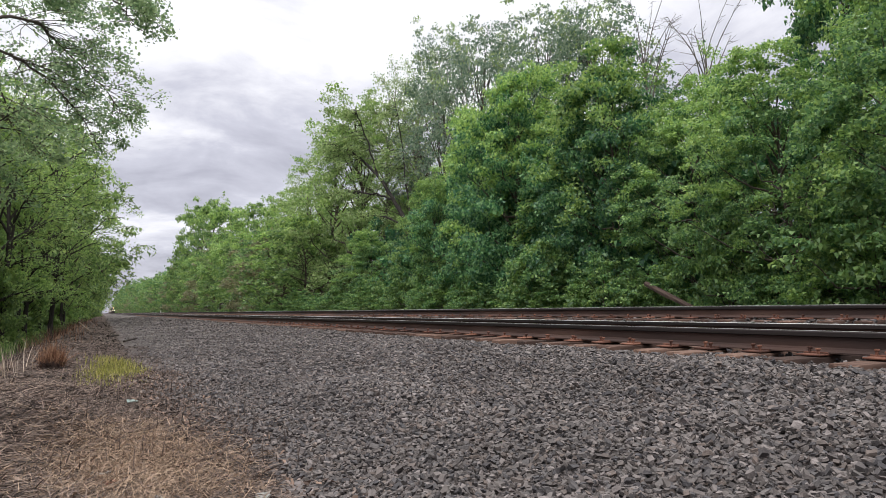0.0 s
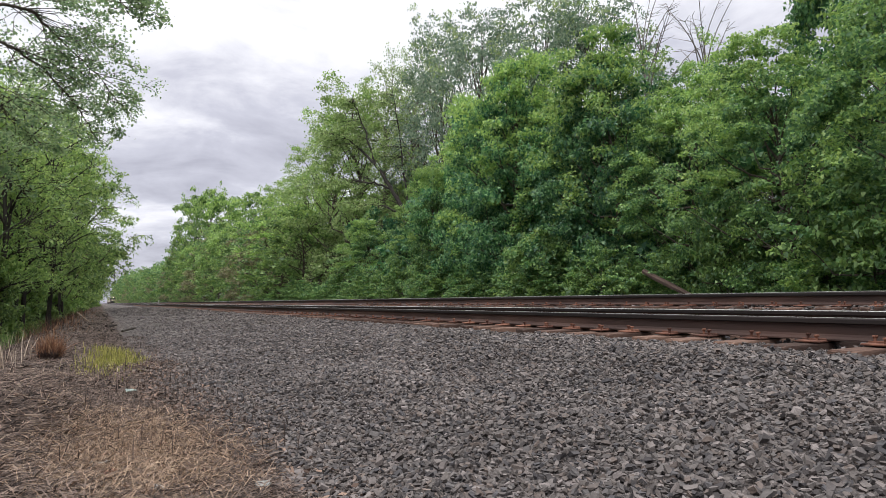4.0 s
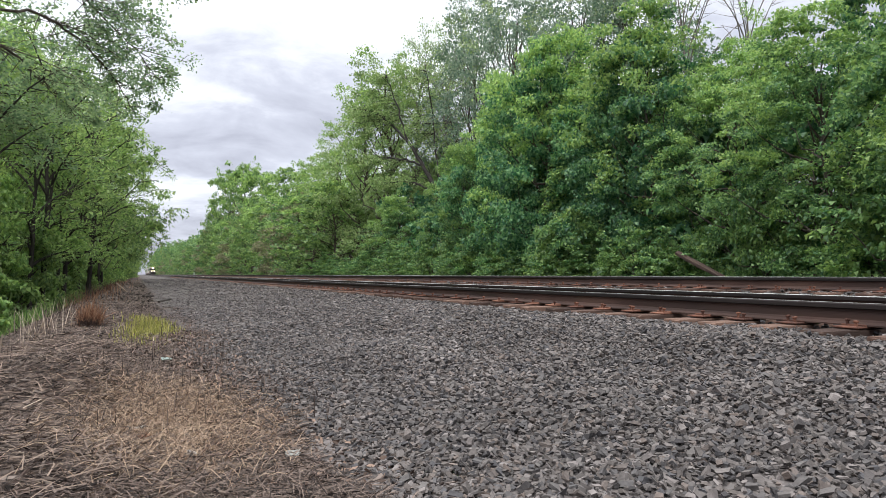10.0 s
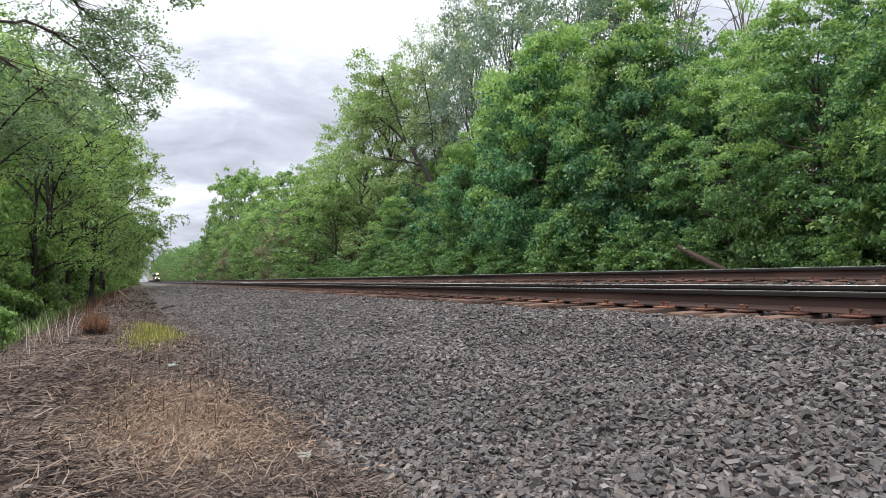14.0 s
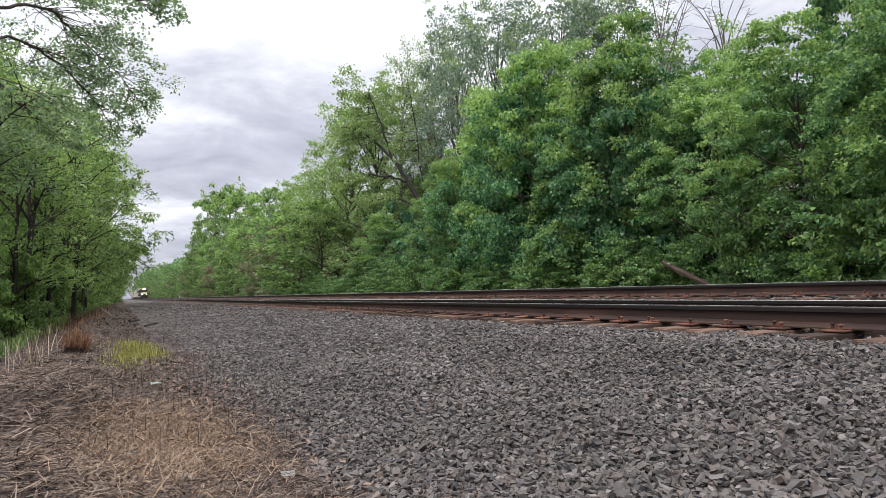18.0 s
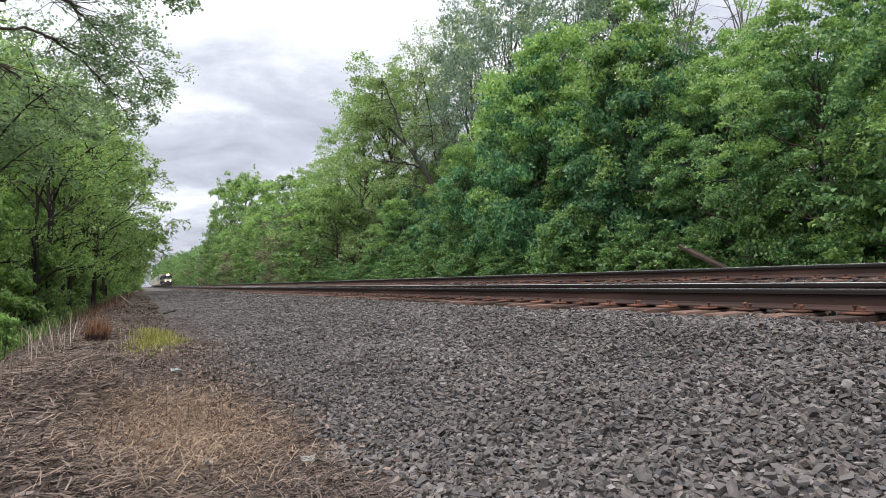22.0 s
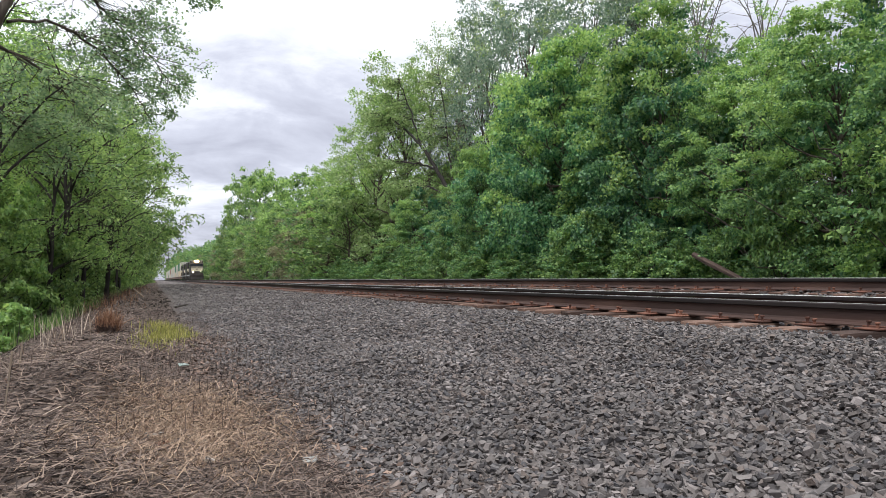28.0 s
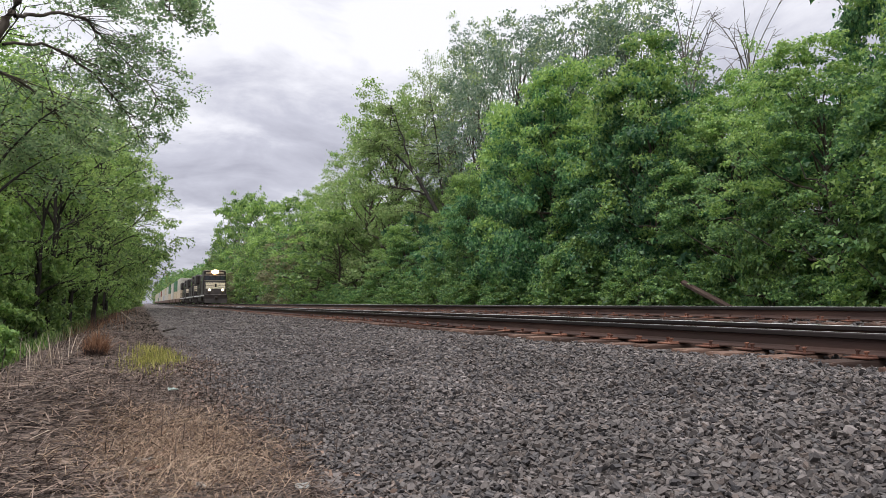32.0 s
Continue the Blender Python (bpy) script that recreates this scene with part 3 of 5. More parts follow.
# ---------------------------------------------------------------- the two tracks
def rail_mesh(y0, y1, gauge):
    """A flat-bottomed rail, extruded along the line; its running surface is polished."""
    h = RAIL_H
    half = [(0.076, 0.0), (0.076, 0.011), (0.03, 0.027), (0.009, 0.045), (0.0085, 0.10), (0.013, h - 0.052), (0.036, h - 0.043), (0.037, h - 0.013), (0.033, h - 0.005), (0.02, h - 0.0012)]
    prof = half + [(-x, z) for x, z in reversed(half)]
    n = len(prof)
    ys = np.concatenate([np.arange(y0, 60, 6.0), np.arange(60, 300, 30.0), np.arange(300, y1 + 1, 120.0)])
    V = np.array([(x, y, z) for y in ys for x, z in prof])
    F, S = [], []
    for k in range(len(ys) - 1):
        for i in range(n):
            j = (i + 1) % n
            F.append((k * n + i, k * n + j, (k + 1) * n + j, (k + 1) * n + i))
            S.append(2 if i == 9 or i == (8 if gauge > 0 else 10) else 1 if i in (5, 6, 7, 8, 10, 11, 12, 13) else 0)
    return fast_mesh("rail", V, F, [M_RAIL, M_RAILHEAD, M_RAILTOP], S)


def tie_mesh():
    bm = box(-1.3, 1.3, -0.11, 0.11, -0.17, 0.0, bevel=0.012)
    rng = random.Random(3)
    for v in bm.verts:
        v.co += Vector((rng.uniform(-0.012, 0.012), rng.uniform(-0.008, 0.008), rng.uniform(-0.006, 0.003)))
    return bm_mesh("tie", bm, M_TIE)


def plate_mesh():
    bm = box(-0.19, 0.19, -0.1, 0.1, 0.0, 0.016, bevel=0.005)
    for s in (-1, 1):
        box(s * 0.085 - 0.008, s * 0.085 + 0.008, -0.098, 0.098, 0.012, 0.03, bevel=0.004, bm=bm)
    return bm_mesh("tie_plate", bm, M_PLATE)


def spike_mesh():
    bm = box(-0.008, 0.008, -0.008, 0.008, -0.05, 0.03)
    box(-0.016, 0.022, -0.013, 0.013, 0.028, 0.045, bevel=0.004, bm=bm)
    return bm_mesh("spike", bm, M_PLATE)


def build_track(xa, xb, top, label, seed):
    rng = random.Random(seed)
    mid = (xa + xb) / 2
    base = top - RAIL_H
    track = tagged(new("railway_track"), label, "railway track", group="railway tracks")
    track.location = (mid, 0, base - 0.016)
    for x, gauge in ((xa, 1), (xb, -1)):
        r = part("rail", rail_mesh(-30, 1500, gauge), None, track, "rusty brown rail with a polished running surface")
        r.location = (x - mid, 0, 0.016)
    tie, plate, spike = tie_mesh(), plate_mesh(), spike_mesh()
    far = []
    for k in range(-8, 230):
        y = 0.3 + k * 0.495 + rng.uniform(-0.03, 0.03)
        turn = rng.uniform(-0.012, 0.012)
        sink = rng.uniform(-0.012, 0.0)
        if k < 100:
            t = part("tie", tie, None, track)
            t.location, t.rotation_euler = (rng.uniform(-0.05, 0.05), y, sink), (0, 0, turn)
            for x in (xa, xb):
                p = part("tie_plate", plate, None, track)
                p.location, p.rotation_euler = (x - mid, y, 0.0), (0, 0, turn)
                if k < 46:
                    for s, dy, lift in ((-1, 0.05, rng.uniform(0, 0.012)), (-1, -0.055, rng.uniform(0, 0.006)), (1, 0.05, 0.0)):
                        if rng.random() < 0.9:
                            q = part("spike", spike, None, p)
                            q.location = (s * (0.088 + (0.055 if dy < 0 else 0)), dy, 0.016 + lift)
                            q.rotation_euler = (0, rng.uniform(-0.1, 0.1), 0 if s < 0 else math.pi)
        else:
            far.append(y)
    v = np.array([(x, y, z) for x in (-1.3, 1.3) for y in (-0.11, 0.11) for z in (-0.1, 0.0)])
    f = np.array([(0, 1, 3, 2), (4, 6, 7, 5), (0, 4, 5, 1), (2, 3, 7, 6), (1, 5, 7, 3)])
    V = np.concatenate([v + np.array([0, y, 0]) for y in far])
    F = np.concatenate([f + 8 * i for i in range(len(far))])
    ob = part("distant_ties", fast_mesh("distant_ties", V, F, M_TIE), None, track)
    tagged(ob, kind="stuff")
    return track


build_track(*T1, "near railway track with rusty rails on wooden ties", 1)
build_track(*T2, "far railway track, slightly higher, rusty rails on wooden ties", 2)


# ---------------------------------------------------------------- trees
def grow(rng, height, radius, start=0.15, limbs=16, subs=6, trunk_r=None, lean=(0, 0), crown="round", upward=0.6, stems=1, outer=0.28):
    """The wood of a tree: tubes for trunk, limbs and twigs, and the places of its leaf sprays."""
    tubes_, twigs, tips = [], [], []
    trunk_r = trunk_r or height * 0.0125
    for st in range(stems):
        a0 = rng.uniform(0, 6.28)
        foot = np.array([0.35 * np.cos(a0), 0.35 * np.sin(a0), -0.4]) * (stems > 1) + np.array([0, 0, -0.4])
        h = height * (1 if st == 0 else rng.uniform(0.7, 0.95))
        n = 9
        s = np.linspace(0, 1, n)
        out = rng.uniform(0.05, 0.2) * radius * (stems > 1)
        wob = np.cumsum(rng.normal(0, 0.018 * h, (n, 2)), 0) * s[:, None]
        pts = np.stack([foot[0] + lean[0] * s ** 1.3 + out * np.cos(a0) * s + wob[:, 0], foot[1] + lean[1] * s ** 1.3 + out * np.sin(a0) * s + wob[:, 1], -0.4 + (h * 0.93 + 0.4) * s], 1)
        rad = trunk_r * (1.02 - s) ** 0.8 * (0.75 if stems > 1 else 1) + 0.012
        rad[0] *= 1.35
        tubes_.append((pts, rad))
        for i in range(limbs // stems):
            f = start + (1 - start) * (i + rng.uniform(0, 1)) / (limbs // stems) * 0.97
            p0 = np.array([np.interp(f, s, pts[:, c]) for c in range(3)])
            r0 = np.interp(f, s, rad) * 0.55
            q = (f - start) / (1 - start)
            prof = {"round": np.sqrt(max(0.06, 1 - (1.75 * q - 0.75) ** 2 * 0.85)), "tall": 0.55 + 0.45 * np.sin(np.pi * min(1, q * 0.9 + 0.1)),
                    "vase": 0.45 + 0.6 * q, "bush": np.sqrt(max(0.1, 1 - q ** 2))}[crown]
            L = radius * prof * rng.uniform(0.75, 1.12)
            az = i * 2.399 + rng.uniform(-0.5, 0.5)
            k = np.linspace(0, 1, 6)
            rise = upward * L * (0.35 + 0.65 * q)
            bend = rng.normal(0, 0.12, (6, 2)).cumsum(0) * L * 0.3
            lp = np.stack([p0[0] + np.cos(az) * L * k + bend[:, 0] * k, p0[1] + np.sin(az) * L * k + bend[:, 1] * k, p0[2] + rise * (k ** 0.8) - 0.12 * L * k ** 2.5], 1)
            tubes_.append((lp, r0 * (1.05 - k) + 0.008))
            for j in range(subs):
                g = rng.uniform(outer, 1.0) if j else 1.0
                b0 = np.array([np.interp(g, k, lp[:, c]) for c in range(3)])
                a2 = az + rng.choice([-1, 1]) * rng.uniform(0.4, 1.25)
                l2 = L * rng.uniform(0.18, 0.45) * (1.25 - 0.5 * g) + 0.15
                e = b0 + l2 * np.array([np.cos(a2), np.sin(a2), rng.uniform(-0.1, 0.55)])
                m = (b0 + e) / 2 + rng.normal(0, 0.06, 3) * l2
                twigs.append((np.array([b0, e]), np.array([r0 * 0.3 + 0.006, 0.004])))
                tips.append((*(b0 * 0.85 + e * 0.15), *e))
    tips = np.array(tips)
    kz = height / tips[:, 5].max()
    kr = radius / np.percentile(np.hypot(tips[:, 3], tips[:, 4]), 96)
    k3 = np.array([kr, kr, kz])
    return [(p * k3, r) for p, r in tubes_], [(p * k3, r) for p, r in twigs], tips * np.tile(k3, 2)


def make_tree(name, label, seed, height, radius, leaf, bark, size, per, spread, sides=5, group="", category="tree", narrow=0.5, flat=0.34, droop=0.35, simple=True, **k):
    rng = np.random.default_rng(seed)
    wood, twigs, tips = grow(rng, height, radius, **k)
    v, f = tubes(wood, sides)
    if size < 0.3:
        v2, f2 = tubes(twigs, 3)
        f2 = f2 + len(v)
        v, f = np.concatenate([v, v2]), np.concatenate([f, f2])
    tree = tagged(new(name), label, category, group=group)
    part("trunk", fast_mesh("trunk", v, f, bark, smooth=True), None, tree)
    tree["size"] = (radius, height)
    if per:
        ob = part("crown", fast_mesh("crown", *leaf_cloud(rng, tips, size, per, spread, flat, droop, narrow, simple), M_LEAF[leaf]), None, tree)
    return tree


def billow(rng, height, radius, foot=0.06, clumps=44, twigs_per=24, clump=0.3, reach=(0.5, 0.95), trunk_r=None, shape=0.8, lean=(0, 0)):
    """The wood of a broad-leaved tree whose crown is a heap of rounded, ragged boughs: tubes, twigs, spray places and the height share of each."""
    trunk_r = trunk_r or height * 0.0125
    n = 9
    s = np.linspace(0, 1, n)
    wob = np.cumsum(rng.normal(0, 0.02 * height, (n, 2)), 0) * s[:, None]
    trunk = np.stack([wob[:, 0] + lean[0] * s, wob[:, 1] + lean[1] * s, -0.4 + (height * 0.9 + 0.4) * s], 1)
    rad = trunk_r * (1.03 - s) ** 0.8 + 0.01
    rad[0] *= 1.35
    wood, twigs, tips, share = [(trunk, rad)], [], [], []
    for i in range(clumps):
        q = (i + 0.5) / clumps
        q = q ** 0.85
        az = i * 2.39996 + rng.uniform(-0.4, 0.4)
        prof = max(0.1, 1 - abs(2 * q ** shape - 0.9) ** 2.4) ** 0.5
        rr = radius * prof * rng.uniform(*reach)
        if rng.uniform() < 0.2:
            rr *= 0.6
        z = height * (foot + (0.97 - foot) * q) + rng.normal(0, 0.02) * height
        at = np.interp(min(0.97, q * 0.85), s, np.arange(n))
        base = np.array([np.interp(at, np.arange(n), trunk[:, c]) for c in range(3)])
        c = np.array([np.interp(z / height, s, trunk[:, 0]) + rr * np.cos(az), np.interp(z / height, s, trunk[:, 1]) + rr * np.sin(az), z])
        base[2] = max(0.3, min(base[2], c[2] - 0.25 * rr))
        k = np.linspace(0, 1, 6)[:, None]
        limb = base * (1 - k) + c * k
        limb[:, 2:] += -0.12 * rr * np.sin(np.pi * k)
        limb[1:-1] += rng.normal(0, 0.05, (4, 3)) * rr
        r0 = float(np.interp(at, np.arange(n), rad)) * 0.5
        wood.append((limb, r0 * (1.05 - k[:, 0]) + 0.008))
        cr = radius * clump * rng.uniform(0.75, 1.35)
        # each bough carries flat fans of twigs, one over the other, that fall away towards their ends
        for _ in range(max(3, twigs_per // 4)):
            lift = rng.uniform(-1.0, 1.0)
            side, fore = rng.normal(0, 0.55), rng.uniform(-0.5, 0.6)
            o = c + cr * np.array([np.cos(az) * fore - np.sin(az) * side, np.sin(az) * fore + np.cos(az) * side, lift * 0.85])
            h = az + rng.normal(0, 0.9)
            L = cr * rng.uniform(0.4, 0.85)
            fall, bank = rng.normal(0.4, 0.35) - 0.3 * q, rng.normal(0, 0.4)
            tint = rng.normal(0, 0.14)
            for off in np.linspace(-1.0, 1.0, 4):
                w = h + off * rng.uniform(0.6, 1.1)
                l = L * (1.05 - 0.3 * abs(off)) * rng.uniform(0.75, 1.2)
                e = o + l * np.array([np.cos(w), np.sin(w), -fall + bank * off + rng.normal(0, 0.12)])
                b = o * 0.75 + e * 0.25 + np.array([0, 0, 0.05 * l])
                twigs.append((np.array([b, e]), np.array([r0 * 0.2 + 0.005, 0.003])))
                tips.append((*b, *e))
                # height, lift and reach pick the boughs painted in the lit yellow-green
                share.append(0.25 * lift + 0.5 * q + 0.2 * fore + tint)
    tips = np.array(tips)
    kz, kr = height / tips[:, 5].max(), radius / np.percentile(np.hypot(tips[:, 3], tips[:, 4]), 96)
    k3 = np.array([kr, kr, kz])
    return [(p * k3, r) for p, r in wood], [(p * k3, r) for p, r in twigs], tips * np.tile(k3, 2), np.array(share)


def make_broadleaf(name, label, seed, height, radius, leaf, lit_tip_leaf, size, per, spread, group="", category="tree", flat=0.5, droop=0.55, narrow=0.55, lit_tip_share=0.3, bare_twigs=4, **k):
    rng = np.random.default_rng(seed)
    wood, twigs, tips, share = billow(rng, height, radius, **k)
    v, f = tubes(wood, 4)
    v2, f2 = tubes(twigs[::bare_twigs], 3)
    tree = tagged(new(name), label, category, group=group)
    part("trunk", fast_mesh("trunk", np.concatenate([v, v2]), np.concatenate([f, f2 + len(v)]), M_BARK, smooth=True), None, tree)
    tree["size"] = (radius, height)
    V, F = leaf_cloud(rng, tips, size, per, spread, flat, droop, narrow, True)
    # yellower new growth on upper, outer boughs, which also colours in their lit tops
    young = np.repeat(share + rng.normal(0, 0.06, len(share)), per) > np.quantile(share, 1 - lit_tip_share)
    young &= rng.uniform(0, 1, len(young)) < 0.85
    part("crown", fast_mesh("crown", V, F, [M_LEAF[leaf], M_LEAF[lit_tip_leaf]], young.astype(np.int32)), None, tree)
    return tree


def plant(kind, places, seed):
    """Sets a tree at the first place (x, y, radius, top above the rails) and copies of it at the rest."""
    rng = random.Random(seed)
    r0, h0 = kind["size"]
    kind.matrix_basis = Matrix.Identity(4)
    for k, (x, y, r, top) in enumerate(places):
        z = float(ground_z(x, y)) - 0.05
        m = Matrix.LocRotScale((x, y, z), Euler((0, 0, rng.uniform(0, 6.28))), (r / r0, r / r0, (top - z) / h0))
        if k:
            copy_thing(kind, m)
        else:
            first = m
    kind.matrix_basis = first


def build_woods():
    far_group, near_group = "trees beyond the tracks", "trees beside the path"
    maple_a = make_broadleaf("maple_tree", "dense dark green maple tree beyond the tracks", 11, 12, 4.6, "maple", "young", 0.118, 44, 0.22, far_group, clumps=50, twigs_per=26, clump=0.25, lit_tip_share=0.32)
    maple_b = make_broadleaf("maple_tree", "broad green maple tree with fresh, lit yellow-green tips beyond the tracks", 12, 12, 4.4, "maple", "young", 0.118, 44, 0.22, far_group, clumps=50, twigs_per=26, clump=0.26, lit_tip_share=0.34, shape=0.7)
    fresh = make_broadleaf("maple_tree", "bright yellow-green young maple tree beyond the tracks", 13, 11.5, 4.3, "fresh", "young", 0.088, 50, 0.16, far_group, clumps=48, twigs_per=26, clump=0.25, lit_tip_share=0.3)
    pale = make_broadleaf("hardwood_tree", "tall pale green tree with thin spring leaves and leaning limbs", 14, 20, 5.6, "pale", "young", 0.15, 20, 0.27, far_group, clumps=50, twigs_per=22, clump=0.26, lit_tip_share=0.3, foot=0.12, shape=0.75, bare_twigs=5)
    thin = make_tree("hardwood_tree", "thin tall tree with sparse small spring leaves", 15, 22, 4.2, "pale", M_BARKPALE, 0.14, 24, 0.3, limbs=30, subs=10, start=0.25, group=far_group, crown="tall", upward=1.2, flat=0.9)
    locust = make_broadleaf("locust_tree", "tall grey-green locust tree with airy crown behind the maples", 16, 20, 6.0, "locust", "pale", 0.135, 13, 0.2, far_group, clumps=54, twigs_per=24, clump=0.24, lit_tip_share=0.1, foot=0.4, shape=0.6, bare_twigs=4)
    bare = make_tree("dead_tree", "bare leafless tree with thin upright branches", 17, 17, 3.4, "pale", M_BARKPALE, 0.2, 0, 0.5, limbs=24, subs=8, start=0.35, group=far_group, crown="tall", upward=1.8)
    bush = make_broadleaf("bush", "leafy green undergrowth bush at the wood's edge", 18, 3.4, 2.0, "shade", "fresh", 0.095, 25, 0.12, "bushes beyond the tracks", "bush", clumps=22, twigs_per=16, clump=0.36, lit_tip_share=0.2, bare_twigs=20)
    bush_f = make_broadleaf("bush", "bright green undergrowth bush at the wood's edge", 19, 3.2, 2.0, "fresh", "young", 0.095, 25, 0.12, "bushes beyond the tracks", "bush", clumps=22, twigs_per=16, clump=0.36, lit_tip_share=0.2, bare_twigs=20)
    far_a = make_broadleaf("hardwood_tree", "green tree in the distant row along the railway", 20, 14, 5.0, "shade", "young", 0.22, 14, 0.26, "distant trees", clumps=44, twigs_per=14, clump=0.24, lit_tip_share=0.25)
    far_b = make_broadleaf("hardwood_tree", "light green tree in the distant row along the railway", 21, 14, 5.2, "shade", "young", 0.22, 14, 0.26, "distant trees", clumps=44, twigs_per=14, clump=0.24, lit_tip_share=0.3, shape=0.7)
    far_c = make_broadleaf("hardwood_tree", "green tree far down the railway", 23, 14, 5.0, "shade", "fresh", 0.4, 5, 0.36, "distant trees", clumps=38, twigs_per=10, clump=0.24)
    far_d = make_broadleaf("hardwood_tree", "light green tree far down the railway", 24, 14, 5.2, "shade", "fresh", 0.4, 5, 0.36, "distant trees", clumps=38, twigs_per=10, clump=0.24)
    arch = make_broadleaf("hardwood_tree", "yellow-green tree in the row that arches over the path", 26, 9, 4.2, "olive", "young", 0.17, 16, 0.22, near_group, clumps=44, twigs_per=14, clump=0.25, lit_tip_share=0.4, foot=0.24, bare_twigs=8)
    thicket = make_broadleaf("thicket", "tall shaded thicket deep in the wood", 25, 3.4, 2.0, "maple", "maple", 0.125, 12, 0.14, "thickets", "thicket", clumps=22, twigs_per=14, clump=0.36, bare_twigs=20)
    russet = make_broadleaf("hardwood_tree", "olive-brown tree with young leaves in the distant row", 22, 12, 4.6, "russet", "fresh", 0.2, 14, 0.26, "distant trees", clumps=44, twigs_per=14, clump=0.24)

    plant(maple_a, [(16.8, 25.2, 3.9, 12.0), (17.8, 30.5, 3.6, 11.2), (21.0, 9.6, 3.4, 13.2), (23.5, 13.0, 3.6, 15.0), (18.8, 21.0, 3.6, 8.6)], 1)
    plant(maple_b, [(17.0, 18.6, 3.4, 10.6), (18.5, 24.0, 3.5, 9.6), (21.0, 5.5, 3.6, 12.0), (19.5, 35.0, 3.4, 9.6)], 2)
    plant(fresh, [(16.9, 14.2, 3.0, 7.8), (16.2, 10.8, 3.0, 7.6), (15.8, 6.5, 3.2, 8.4), (17.2, 33.0, 2.8, 8.2), (17.5, 44.0, 3.0, 6.4), (18.6, 16.4, 3.1, 9.8)], 3)
    plant(pale, [(19.2, 53.5, 5.6, 20.4), (19.2, 61.0, 5.2, 19.6), (20.5, 79.0, 5.0, 15.5), (19.0, 69.0, 4.0, 15.5)], 4)
    plant(thin, [(22.0, 54.0, 3.6, 22.4), (24.0, 51.5, 3.6, 23.2), (22.5, 48.0, 3.5, 19.5)], 5)
    plant(locust, [(23.0, 39.0, 5.6, 21.4), (22.5, 31.0, 5.0, 18.6), (24.5, 46.0, 5.0, 23.6), (24.0, 26.5, 5.0, 17.6)], 6)
    plant(bare, [(22.0, 23.0, 3.0, 15.5), (22.5, 19.0, 2.6, 13.6), (24.0, 26.5, 3.0, 16.5)], 7)
    rng = random.Random(8)
    plant(thicket, [(19.3 + rng.uniform(-0.8, 1.5), -2 + 2.5 * i, 3.0, rng.uniform(5.0, 7.2)) for i in range(20)], 18)
    plant(bush, [(15.0 + rng.uniform(-0.6, 0.7), 3 + 2.3 * i + rng.uniform(-0.8, 0.8), rng.uniform(1.4, 2.2), rng.uniform(1.4, 3.4)) for i in range(24)], 8)
    plant(bush_f, [(14.8 + rng.uniform(-0.6, 0.9), 10 + 8.5 * i + rng.uniform(-1, 1), rng.uniform(1.0, 1.6), rng.uniform(0.8, 1.8)) for i in range(8)], 9)
    a = [(18.5, 86.0, 5.0, 15.5), (18.4, 148.0, 6.2, 25.0), (17.8, 109.0, 5.2, 18.5), (18.2, 129.0, 5.8, 22.6), (16.0, 172.0, 4.5, 12.0)]
    b = [(18.0, 74.0, 4.5, 12.0), (18.2, 100.0, 5.2, 15.5), (17.4, 139.0, 5.6, 23.4)]
    c = [(17.0, 80.0, 4.2, 9.5), (17.0, 116.0, 5.0, 13.0), (16.0, 148.0, 4.6, 15.0)]
    y = 58.0
    i = 0
    while y < 900:
        (a, b, c, b, a)[i % 5].append((rng.uniform(15.2, 16.6), y, rng.uniform(3.2, 4.6) + y * 0.004, rng.uniform(0.75, 1.0) * np.interp(y, [58, 120, 150, 180, 260, 350, 600, 900], [10.0, 13.0, 13.0, 11.0, 14.0, 18.0, 23.0, 26.0])))
        y += 5.0 + y * 0.035
        i += 1
    for yy in (185, 215, 250, 290, 350, 430, 520, 640, 800):
        a.append((rng.uniform(17.5, 20), yy, 5.5, rng.uniform(0.85, 1.1) * np.interp(yy, [180, 260, 350, 600, 900], [12.0, 15.0, 19.0, 24.0, 27.0])))
    # the row on the near side
    l_a = [(-2.9 + rng.uniform(-0.6, 0.3), yy, 4.2, rng.uniform(6.5, 8.5) + yy * 0.012) for yy in (60, 78, 98, 124, 156, 200, 260, 340, 440, 580, 760)]
    l_b = [(-3.1 + rng.uniform(-0.6, 0.3), yy, 4.2, rng.uniform(6.5, 8.5) + yy * 0.012) for yy in (51, 69, 88, 110, 140, 178, 230, 300, 390, 500, 660)]
    plant(far_a, [p for p in a if p[1] < 150], 10)
    plant(arch, l_a + l_b, 25)
    plant(far_b, [p for p in b if p[1] < 150], 11)
    plant(far_c, [p for p in a if p[1] >= 150], 20)
    plant(far_d, [p for p in b if p[1] >= 150], 21)
    plant(russet, c, 12)
    # deep wood behind both rows
    plant(copy_thing(thicket, Matrix.Identity(4)), [(rng.uniform(23, 27), yy, 4.2, rng.uniform(6.5, 8.0)) for yy in range(-4, 44, 5)], 19)
    plant(copy_thing(far_a, Matrix.Identity(4)), [(rng.uniform(25, 31), yy, 5.5, rng.uniform(8.5, 10.5) + 0.05 * yy) for yy in range(44, 120, 8)], 13)
    plant(copy_thing(far_b, Matrix.Identity(4)), [(rng.uniform(-14, -10), yy, 4.5, rng.uniform(7, 9)) for yy in range(26, 80, 7)], 14)

    # the near row of the near side
    side = make_broadleaf("locust_tree", "yellow-green locust tree with dark trunk leaning over the path", 31, 8.2, 3.9, "olive", "young", 0.125, 24, 0.13, near_group, narrow=0.26, flat=0.4, droop=0.4, clumps=38, twigs_per=22, clump=0.25, lit_tip_share=0.3, trunk_r=0.1, foot=0.26, bare_twigs=2, reach=(0.55, 1.0))
